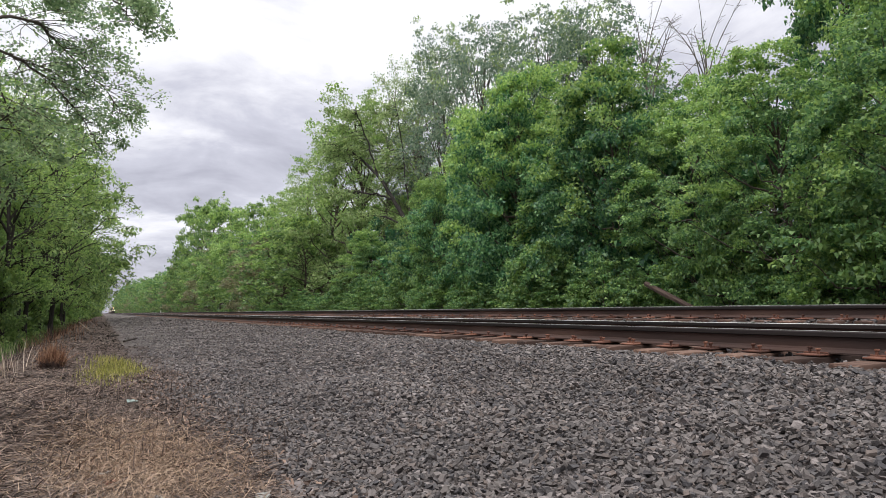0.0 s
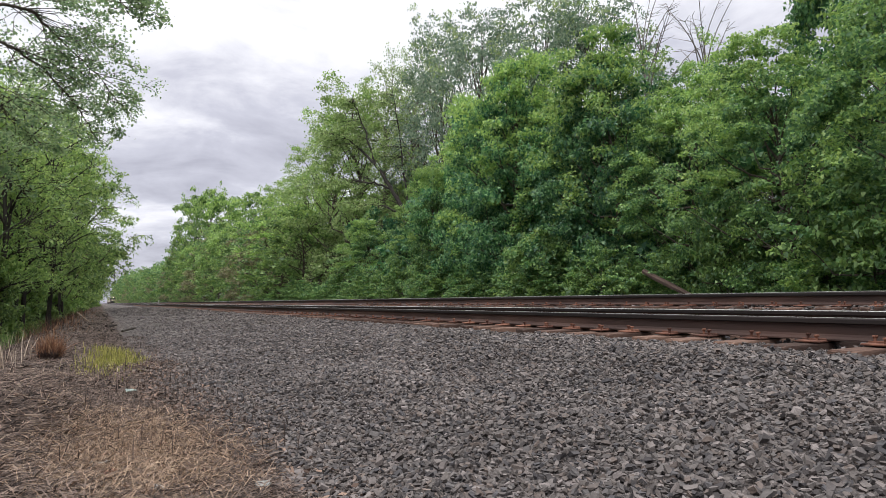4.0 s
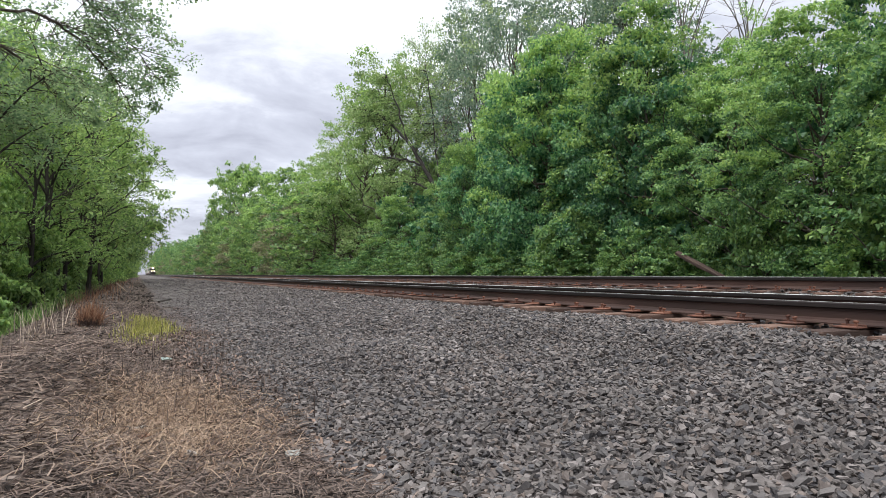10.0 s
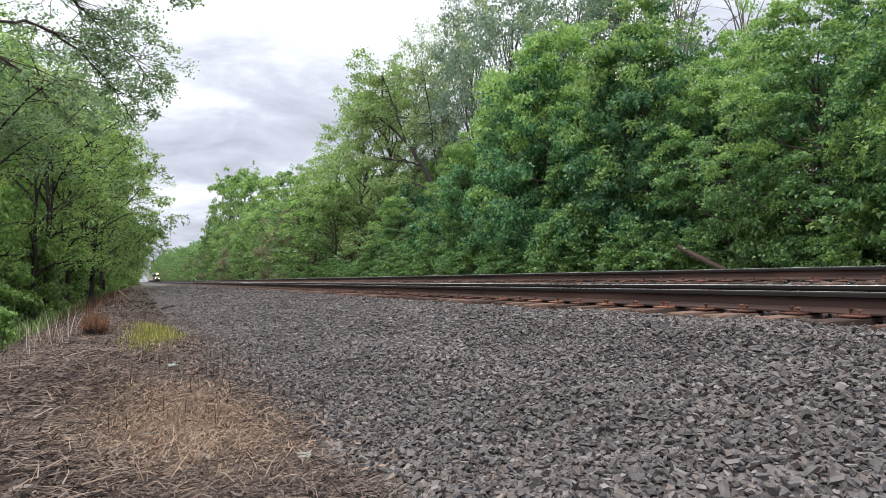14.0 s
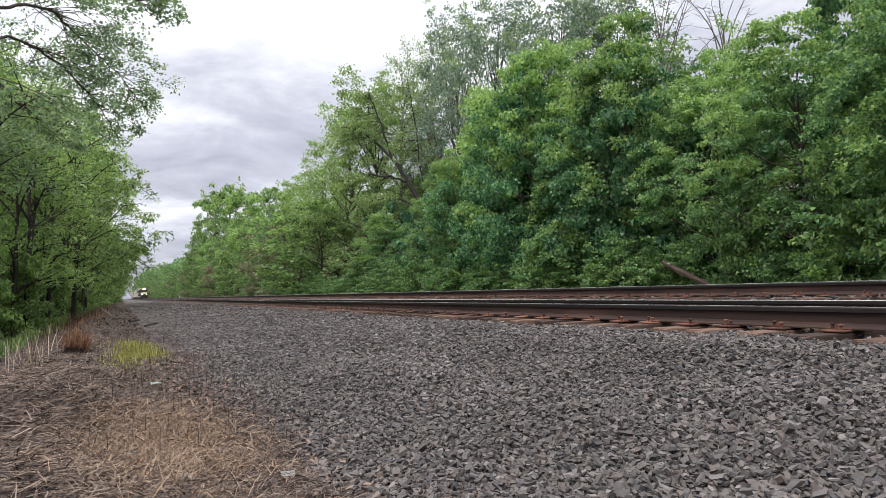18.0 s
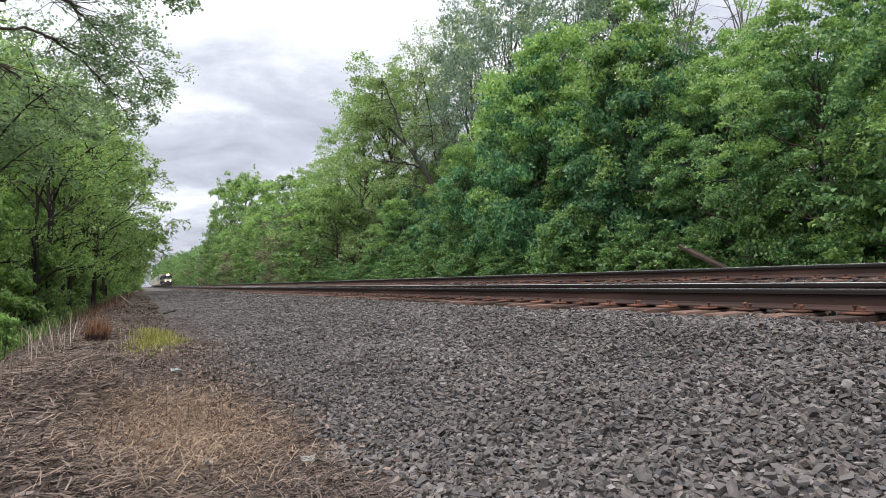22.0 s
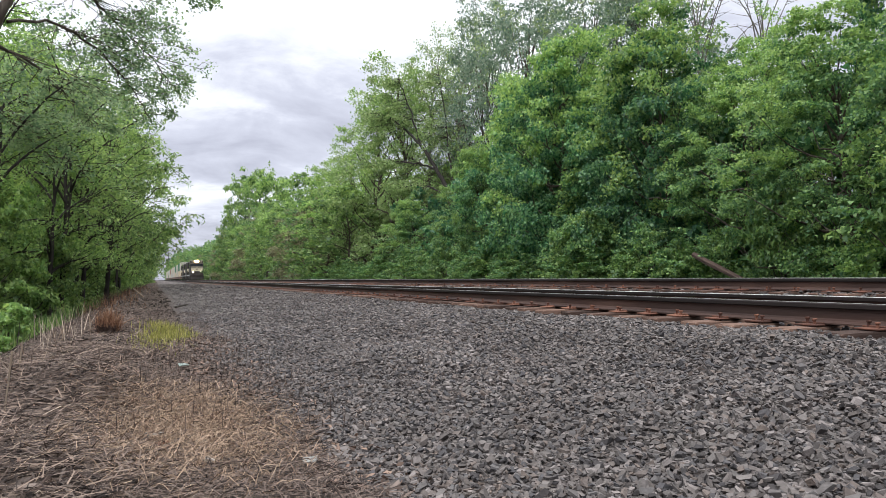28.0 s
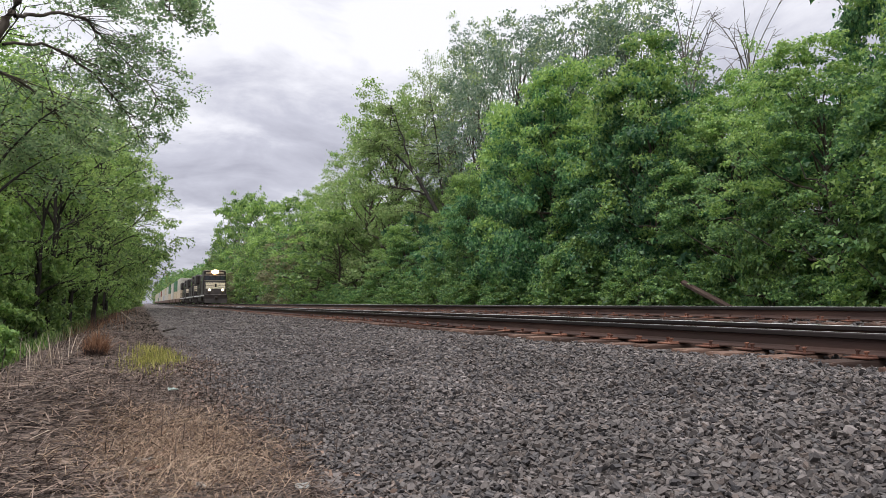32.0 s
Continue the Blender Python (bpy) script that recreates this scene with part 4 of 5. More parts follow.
    side_b = make_broadleaf("hardwood_tree", "yellow-green roadside tree with low spreading branches", 32, 8.5, 3.3, "olive", "young", 0.076, 46, 0.15, near_group, clumps=34, twigs_per=24, clump=0.27, lit_tip_share=0.3, trunk_r=0.12, foot=0.3)
    plant(side, [(-2.9, 27.0, 3.9, 7.9), (-3.2, 36.0, 4.0, 9.2), (-3.2, 20.5, 3.6, 6.9), (-3.3, 15.5, 2.8, 5.8), (-3.2, 44.0, 4.0, 10.4)], 15)
    plant(side_b, [(-4.6, 17.8, 3.2, 6.9), (-5.0, 13.0, 2.8, 5.0), (-4.3, 31.0, 3.4, 7.8), (-3.8, 40.0, 3.4, 8.6), (-7.4, 11.0, 3.2, 4.0)], 16)
    low = make_broadleaf("bush", "leafy green bush at the foot of the bank", 33, 1.9, 1.2, "olive", "young", 0.058, 32, 0.08, "bushes beside the path", "bush", clumps=20, twigs_per=16, clump=0.36, lit_tip_share=0.5, bare_twigs=20)
    forked = make_tree("locust_tree", "slim dark forked tree with few leaves beside the path", 36, 6.0, 2.0, "young", M_BARKDARK, 0.055, 30, 0.13, narrow=0.3, limbs=24, subs=7, start=0.3, group=near_group, crown="vase", stems=3, upward=1.1, trunk_r=0.075, flat=0.7)
    plant(forked, [(-1.75, 13.6, 1.5, 5.0), (-1.7, 17.0, 1.6, 5.4), (-1.5, 21.0, 1.7, 5.4), (-1.5, 25.5, 1.8, 5.8), (-2.2, 11.0, 1.5, 4.6), (-1.4, 32.0, 1.9, 6.0)], 23)
    bright = make_broadleaf("bush", "small bright yellow-green shrub below the bank's crest", 35, 0.5, 0.25, "young", "young", 0.035, 26, 0.03, "bushes beside the path", "bush", clumps=12, twigs_per=8, clump=0.4, bare_twigs=4)
    plant(bright, [(-1.16, 6.6, 0.2, 0.26), (-1.02, 4.8, 0.16, -0.02), (-1.35, 7.0, 0.2, 0.1), (-1.12, 5.8, 0.15, 0.05)], 22)
    shrub = make_broadleaf("bush", "tall leafy yellow-green undergrowth below the roadside trees", 37, 3.0, 1.5, "olive", "young", 0.07, 30, 0.09, "bushes beside the path", "bush", clumps=26, twigs_per=18, clump=0.34, lit_tip_share=0.45, bare_twigs=6)
    plant(shrub, [(-2.1 - 0.005 * yy + rng.uniform(-0.25, 0.2), yy + rng.uniform(-0.5, 0.5), rng.uniform(0.8, 1.15), rng.uniform(1.3, 2.6)) for yy in (10.2, 12.0, 13.8, 15.6, 17.6, 19.8, 22.2, 25.0, 28.0, 31.5, 35.5, 40.0, 46.0)], 24)
    plant(low, [(-2.7, 12.0, 1.1, 1.0), (-2.6, 15.0, 1.2, 1.6), (-2.7, 18.5, 1.3, 1.9), (-2.8, 22.5, 1.4, 2.2), (-3.0, 27.0, 1.5, 2.5), (-3.1, 32.5, 1.6, 2.7), (-3.2, 40.0, 1.8, 2.9), (-3.2, 48.0, 1.9, 3.2), (-3.2, 16.5, 1.4, 2.4), (-3.2, 20.5, 1.5, 3.0), (-3.3, 13.5, 1.3, 2.2), (-3.3, 25.0, 1.6, 3.2),
                (-3.4, 10.5, 1.2, 0.9), (-2.1, 9.3, 0.5, 0.25), (-3.1, 56, 2.0, 2.6), (-3.0, 66, 2.0, 3.0), (-2.9, 80, 2.2, 3.5), (-2.8, 98, 2.4, 3.8), (-2.7, 120, 2.4, 4.2)], 17)


build_woods()


def limbed_tree(name, label, group, seed, foot, trunk, limbs, bark, leaf, size, per, spread, twig=1.0, flat=0.8):
    """A tree with its own trunk and limbs, given as lines (points, radius at either end) and, for limbs, (bare share, sprays, their length, their fall)."""
    rng = np.random.default_rng(seed)
    tree = tagged(new(name), label, "tree", group=group)
    foot = np.array([foot[0], foot[1], float(ground_z(*foot)) - 0.2])
    tree.location = foot
    wood, tips = [], []

    def limb(points, r0, r1):
        p = np.array(points, float)
        k = np.linspace(0, 1, len(p))
        f = np.linspace(0, 1, 4 * len(p))
        q = np.stack([np.interp(f, k, p[:, c]) for c in range(3)], 1)
        q[1:-1] = (q[:-2] + q[1:-1] * 2 + q[2:]) / 4 + rng.normal(0, 0.015 * twig, (len(f) - 2, 3))
        wood.append((q - foot, r0 + (r1 - r0) * f))
        return q

    def spray(q, lo, count, length, fall=0.3):
        for _ in range(count):
            g = rng.uniform(lo, 1.0)
            b = q[int(g * (len(q) - 1))]
            d = q[-1] - q[0]
            az = math.atan2(d[1], d[0]) + rng.normal(0, 0.8)
            l = length * rng.uniform(0.5, 1.3) * (1.25 - 0.6 * g)
            e = b + l * np.array([math.cos(az), math.sin(az), rng.uniform(-fall, 0.35)])
            m = (b + e) / 2 + rng.normal(0, 0.05, 3) + np.array([0, 0, 0.05 * l])
            wood.append((np.array([b, m, e]) - foot, np.array([0.006, 0.004, 0.002]) * twig))
            tips.append((*(m * 0.6 + e * 0.4), *e))
            for _ in range(3):
                k = rng.uniform(0.3, 0.95)
                c = m * (1 - k) + e * k
                a2 = az + rng.choice([-1, 1]) * rng.uniform(0.5, 1.2)
                t = c + l * rng.uniform(0.2, 0.45) * np.array([math.cos(a2), math.sin(a2), rng.uniform(-0.5, 0.25)])
                wood.append((np.array([c, (c + t) / 2 + rng.normal(0, 0.01, 3), t]) - foot, np.array([0.004, 0.003, 0.0015]) * twig))
                tips.append((*(c * 0.6 + t * 0.4), *t))

    limb([foot] + trunk[0], *trunk[1:])
    for points, r0, r1, *sprays in limbs:
        spray(limb(points, r0, r1), *sprays)
    part("trunk", fast_mesh("trunk", *tubes(wood, 6 if twig == 1 else 5), bark, smooth=True), None, tree)
    V, F = leaf_cloud(rng, np.array(tips) - np.tile(foot, 2), size, per, spread, flat, 0.6, 0.42, twig > 1)
    part("crown", fast_mesh("crown", V, F, M_LEAF[leaf]), None, tree)


def build_overhang():
    """A tall tree beside the path whose limbs reach out over it, and a leaning tree that stands at the edge of the maples."""
    limbed_tree("overhanging_tree", "large tree whose leafy limbs hang over the path", "trees beside the path", 40, (-3.6, 8.4),
                ([(-3.3, 8.5, 0.4), (-2.6, 8.8, 2.6), (-1.97, 9.18, 3.18), (-1.71, 9.18, 3.7), (-1.52, 9.18, 4.1), (-1.45, 9.2, 5.2), (-1.6, 9.4, 7.5)], 0.12, 0.015),
                [([(-1.55, 9.18, 3.94), (-1.44, 9.58, 4.15), (-1.11, 9.98, 4.39), (-0.87, 10.38, 4.47), (-0.65, 10.88, 4.42), (-0.28, 11.38, 4.2), (0.05, 11.78, 3.95), (0.32, 12.08, 3.7)], 0.028, 0.004, 0.3, 60, 0.85, 0.5),
                 ([(-1.5, 9.18, 4.5), (-1.2, 9.0, 4.9), (-0.8, 8.98, 4.8), (-0.35, 8.78, 4.56), (-0.05, 8.58, 4.3), (0.13, 8.38, 4.05), (0.25, 8.2, 3.8)], 0.028, 0.004, 0.3, 38, 0.6, 0.45),
                 ([(-1.67, 9.28, 3.6), (-1.29, 9.98, 3.92), (-0.8, 10.78, 3.86), (-0.36, 11.58, 3.53), (-0.1, 12.1, 3.2)], 0.022, 0.005, 0.25, 52, 0.8, 0.45),
                 ([(-1.5, 9.18, 4.3), (-1.2, 9.9, 4.9), (-0.9, 10.4, 5.1), (-0.5, 10.9, 5.0)], 0.025, 0.006, 0.3, 40, 0.7, 0.5),
                 ([(-1.9, 9.18, 3.3), (-1.7, 10.2, 3.5), (-1.3, 11.2, 3.3), (-0.9, 12.4, 3.0)], 0.025, 0.006, 0.2, 56, 0.8, 0.6),
                 ([(-2.3, 9.0, 2.8), (-2.2, 9.8, 2.9), (-1.9, 10.8, 2.7), (-1.5, 12.4, 2.4)], 0.025, 0.006, 0.2, 56, 0.7, 0.6),
                 ([(-1.5, 9.2, 5.6), (-3.6, 7.5, 7.4), (-4.2, 6.2, 8.2)], 0.08, 0.02, 0.2, 30, 0.9, 0.4)],
                M_BARK, "thin", 0.046, 18, 0.062)
    limbed_tree("hardwood_tree", "pale green tree leaning out from the maples with bare dark limbs", "trees beyond the tracks", 41, (21.0, 41.0),
                ([(20.6, 42.0, 3.0), (20.0, 43.5, 6.0), (19.4, 45.2, 8.6), (18.9, 47.2, 10.8), (18.3, 49.5, 12.6), (17.8, 51.8, 14.0)], 0.26, 0.04),
                [([(19.4, 45.2, 8.6), (18.6, 46.6, 9.2), (17.8, 48.6, 9.7), (17.0, 50.6, 9.9), (16.6, 52.6, 9.6)], 0.09, 0.02, 0.25, 60, 1.9, 0.4),
                 ([(18.9, 47.2, 10.8), (18.6, 48.0, 13.0), (18.2, 49.0, 15.2), (18.0, 50.0, 17.0)], 0.09, 0.02, 0.25, 56, 1.8, 0.3),
                 ([(20.0, 43.5, 6.0), (19.0, 44.6, 7.0), (17.9, 45.8, 7.4), (17.0, 47.2, 7.3)], 0.08, 0.02, 0.3, 40, 1.6, 0.4),
                 ([(18.3, 49.5, 12.6), (17.8, 51.8, 14.0), (17.4, 53.6, 14.6)], 0.05, 0.02, 0.0, 50, 1.8, 0.4),
                 ([(20.0, 43.5, 6.0), (19.9, 44.0, 9.5), (19.8, 44.6, 13.0), (19.6, 45.4, 16.6)], 0.08, 0.02, 0.4, 50, 1.6, 0.3)],
                M_BARKDARK, "pale", 0.13, 16, 0.22, 3.0, 0.6)


build_overhang()


# ---------------------------------------------------------------- the strip of dry grass beside the ballast
def drop_on(x, y, lift=0.0):
    return np.stack([x, y, ground_z(x, y) + lift], 1)


def stuff(name, VF, mat, label, category, smooth=False):
    return tagged(new(name, fast_mesh(name, *VF, mat, smooth=smooth)), label, category, kind="stuff")


def build_strip():
    rng = np.random.default_rng(60)
    shapes = stone_shapes(rng, 8, 0) + [(v * np.array([2.6, 0.7, 0.6]), f) for v, f in stone_shapes(rng, 12, 0)]
    # chips, cinders and broken twigs
    x, y = area(rng, -1.0, 0.7, 1.1, 4.5, 2000)
    x2, y2 = area(rng, -1.0, 0.75, 4.5, 16, 420)
    x3, y3 = area(rng, -1.0, 0.75, 16, 36, 60)
    x4, y4 = area(rng, -1.0, 0.6, -4, 1.1, 160)
    x, y = np.concatenate([x, x2, x3, x4]), np.concatenate([y, y2, y3, y4])
    patch = np.exp(-(((x - 0.08) / 0.3) ** 2 + ((y - 2.0) / 0.55) ** 2))
    keep = (rng.uniform(0, 1, len(x)) > patch * 0.6) & ((y < 6) | (x < 0.25))
    x, y = x[keep], y[keep]
    size = np.where(y > 16, 0.012, np.where(y > 4.5, 0.0075, np.where(y < 1.1, 0.01, 0.0046))) * rng.uniform(0.6, 1.5, len(x))
    stuff("cinder_chips", scatter_stones(rng, shapes, drop_on(x, y, 0.003), size), M_DUST, "dark cinders and stone chips on the bank", "cinders")
    # straw: thick flattened patch, thinner round about
    n = 70000
    turn = rng.normal(0, 0.55, n // 2)
    x = np.concatenate([rng.normal(0.12, 0.15, n // 2) - 0.12 * turn, rng.uniform(-0.95, 0.5, n // 2)])
    y = np.concatenate([1.95 + turn, 0.6 + 9 * rng.uniform(0, 1, n // 2) ** 1.7])
    keep = (x < 0.5 + 0.1 * np.sin(3 * y)) & (y > 0.4) & (x > -1.0)
    x, y = x[keep], y[keep]
    lift = rng.uniform(0, 0.02, len(x))
    dense = np.exp(-(((x - 0.08) / 0.36) ** 2 + ((y - 2.15) / 0.65) ** 2)) > rng.uniform(0.12, 1.3, len(x))
    stuff("dry_straw", blades(rng, drop_on(x[dense], y[dense], lift[dense]), 0.058, 0.0009, (1.25, 0.28), 0.5), M_STRAW, "flattened pale straw on the bank", "dry grass")
    rest = ~dense
    stuff("dry_stems", blades(rng, drop_on(x[rest], y[rest], lift[rest]), 0.05, 0.0011, (1.4, 0.18), 0.3), M_STEM, "fallen brown weed stems covering the bank", "dry stems")
    # coarse dead canes heaped along the bank
    x, y = area(rng, -1.05, 0.12, 1.1, 4.6, 2400)
    x2, y2 = area(rng, -1.05, 0.1, 4.6, 11, 420)
    x, y = np.concatenate([x, x2]), np.concatenate([y, y2])
    thick = np.exp(-(((x + 0.38) / 0.42) ** 2)) + 0.15
    keep = rng.uniform(0, 1, len(x)) < thick
    x, y, thick = x[keep], y[keep], thick[keep]
    stuff("dead_weeds", blades(rng, drop_on(x, y, rng.uniform(0.0, 0.035, len(x)) * thick), 0.075, 0.0014, (1.4, 0.16), 0.15), M_CANE, "tangle of long dead weed canes heaped on the bank", "dead weeds")
    x, y = area(rng, -1.0, 0.1, 1.2, 5.5, 40)
    stuff("dead_reeds", blades(rng, drop_on(x, y, 0.02), 0.11, 0.0014, (1.3, 0.2), 0.2), M_REED, "long pale dry reeds fallen over the dead weeds", "reeds")
    # short stubble standing in the straw and at the ballast's edge
    x = np.concatenate([rng.uniform(-0.2, 0.55, 420), rng.normal(-0.72, 0.14, 200)])
    y = np.concatenate([2.0 + 6 * rng.uniform(0, 1, 420) ** 1.4, rng.uniform(2.4, 9.0, 200)])
    stuff("stubble", blades(rng, drop_on(x, y), 0.085, 0.0014, (0.15, 0.14), 0.0), M_STEM, "short dark stubble standing in the gravel", "stubble")
    # russet leaf litter blown against the stones
    x = np.concatenate([rng.normal(0.27, 0.14, 2600), rng.uniform(-0.7, 0.45, 1400)])
    y = np.concatenate([1.3 + 4.2 * rng.uniform(0, 1, 2600) ** 1.3, rng.uniform(1.2, 6.5, 1400)])
    leaf = [(v * np.array([1.3, 1.0, 0.16]), f) for v, f in stone_shapes(rng, 10, 0)]
    keep = x < 0.56
    stuff("leaf_litter", scatter_stones(rng, leaf, drop_on(x[keep], y[keep], 0.014), 0.0042 * rng.uniform(0.5, 1.5, keep.sum()), 0.5), M_LITTER, "russet dead leaves scattered between straw and ballast", "leaf litter")
    # tall pale stalks on the bank's crest
    x = np.concatenate([rng.normal(-0.78, 0.13, 8), rng.normal(-0.62, 0.09, 52)])
    y = np.concatenate([rng.uniform(3.2, 5.2, 8), rng.normal(5.6, 0.35, 52)])
    stuff("dry_reeds", blades(rng, drop_on(x, y), 0.22, 0.0024, (0.42, 0.3), 0.2), M_REED, "tall pale dry reed stalks on the crest of the bank", "reeds")
    # rough pale grass fringe and green weeds down the slope
    x, y = area(rng, -2.6, -1.05, 3.5, 16, 600)
    x2, y2 = area(rng, -6.0, -1.3, -5, 12, 70)
    x, y = np.concatenate([x, x2]), np.concatenate([y, y2])
    stuff("green_weeds", blades(rng, drop_on(x, y), 0.19, 0.0045, (0.35, 0.25), 0.5), M_WEED, "rank green grass and weeds below the bank", "grass")
    x, y = area(rng, -1.25, -0.75, 6, 40, 60)
    stuff("brown_fringe", blades(rng, drop_on(x, y), 0.2, 0.003, (0.6, 0.35), 0.3), M_STEM, "brown dead grass along the top of the bank", "dead grass")
    # thin reddish brush where the trees begin
    x, y = rng.normal(-0.85, 0.3, 900), 10.5 + 34 * rng.uniform(0, 1, 900) ** 1.3
    stuff("dry_brush", blades(rng, drop_on(x, y), 0.23, 0.003, (0.5, 0.4), 0.2), M_RUSTBUSH, "thin reddish-brown dry brush at the trees' feet", "brush")
    x, y = rng.normal(-0.95, 0.35, 380), 14 + 32 * rng.uniform(0, 1, 380) ** 1.2
    stuff("grey_brush", blades(rng, drop_on(x, y), 0.3, 0.0035, (0.3, 0.3), 0.1), M_STEM, "tall grey-brown dead stalks at the trees' feet", "brush")


def tuft(name, label, category, x, y, count, length, width, spread, lean, mat, seed):
    rng = np.random.default_rng(seed)
    p = rng.normal(0, 1, (count, 2)) * np.array(spread)
    root = np.stack([p[:, 0], p[:, 1], ground_z(x + p[:, 0], y + p[:, 1]) - ground_z(x, y)], 1)
    ob = tagged(new(name, fast_mesh(name, *blades(rng, root, length, width, lean, 0.4), mat)), label, category, kind="stuff")
    ob.location = (x, y, float(ground_z(x, y)) - 0.004)
    return ob


M_PAPER = plain("weathered_plastic_scrap", (0.24, 0.235, 0.215), 0.6)
M_ORANGE = plain("orange_scrap", (0.2, 0.065, 0.035), 0.6)
M_OLDWOOD = material("old_grey_wood", [(0.025, 0.02, 0.017), (0.06, 0.048, 0.04)], rough=0.95, scale=8, stretch=(0.5, 4, 1), bump=0.4)
M_LOG = material("bare_fallen_log", [(0.04, 0.027, 0.022), (0.09, 0.06, 0.047)], rough=0.9, scale=5, stretch=(0.4, 3, 3), bump=0.4)
M_POST = plain("white_post_paint", (0.75, 0.75, 0.72), 0.6)


def scrap(name, label, x, y, w, d, mat, seed):
    """A crumpled flat scrap of litter."""
    rng = random.Random(seed)
    bm = bmesh.new()
    bmesh.ops.create_grid(bm, x_segments=5, y_segments=4, size=0.5)
    for v in bm.verts:
        v.co = Vector((v.co.x * w * rng.uniform(0.75, 1.1), v.co.y * d * rng.uniform(0.75, 1.1), rng.uniform(0, 0.006)))
    bmesh.ops.solidify(bm, geom=bm.faces[:], thickness=0.002)
    ob = tagged(new(name, bm_mesh(name, bm, mat)), label, "litter", group="litter")
    ob.location = (x, y, float(ground_z(x, y)) + 0.02)
    ob.rotation_euler = (0, 0, rng.uniform(0, 3))
    return ob


def plank(name, label, a, b, w, h, mat, category="timber", seed=1):
    a, b = Vector(a), Vector(b)
    rng = random.Random(seed)
    L = (b - a).length
    bm = bmesh.new()
    n = 7
    rings = []
    for k in range(n):
        t = k / (n - 1)
        ww, hh = w * rng.uniform(0.85, 1.1) / 2, h * rng.uniform(0.85, 1.1) / 2
        off = Vector((0, rng.uniform(-0.1, 0.1) * w, rng.uniform(-0.1, 0.1) * h))
        rings.append([bm.verts.new(Vector((t * L, sy * ww, sz * hh)) + off) for sy, sz in ((-1, -0.8), (0, -1), (1, -0.8), (1.1, 0.3), (0.4, 1), (-0.5, 1), (-1.1, 0.3))])
    for k in range(n - 1):
        for i in range(7):
            j = (i + 1) % 7
            bm.faces.new((rings[k][i], rings[k][j], rings[k + 1][j], rings[k + 1][i]))
    bm.faces.new(rings[0][::-1]); bm.faces.new(rings[-1])
    bmesh.ops.recalc_face_normals(bm, faces=bm.faces[:])
    ob = tagged(new(name, bm_mesh(name, bm, mat)), label, category)
    ob.matrix_world = Matrix.Translation(a) @ (b - a).to_track_quat("X", "Z").to_matrix().to_4x4()
    return ob


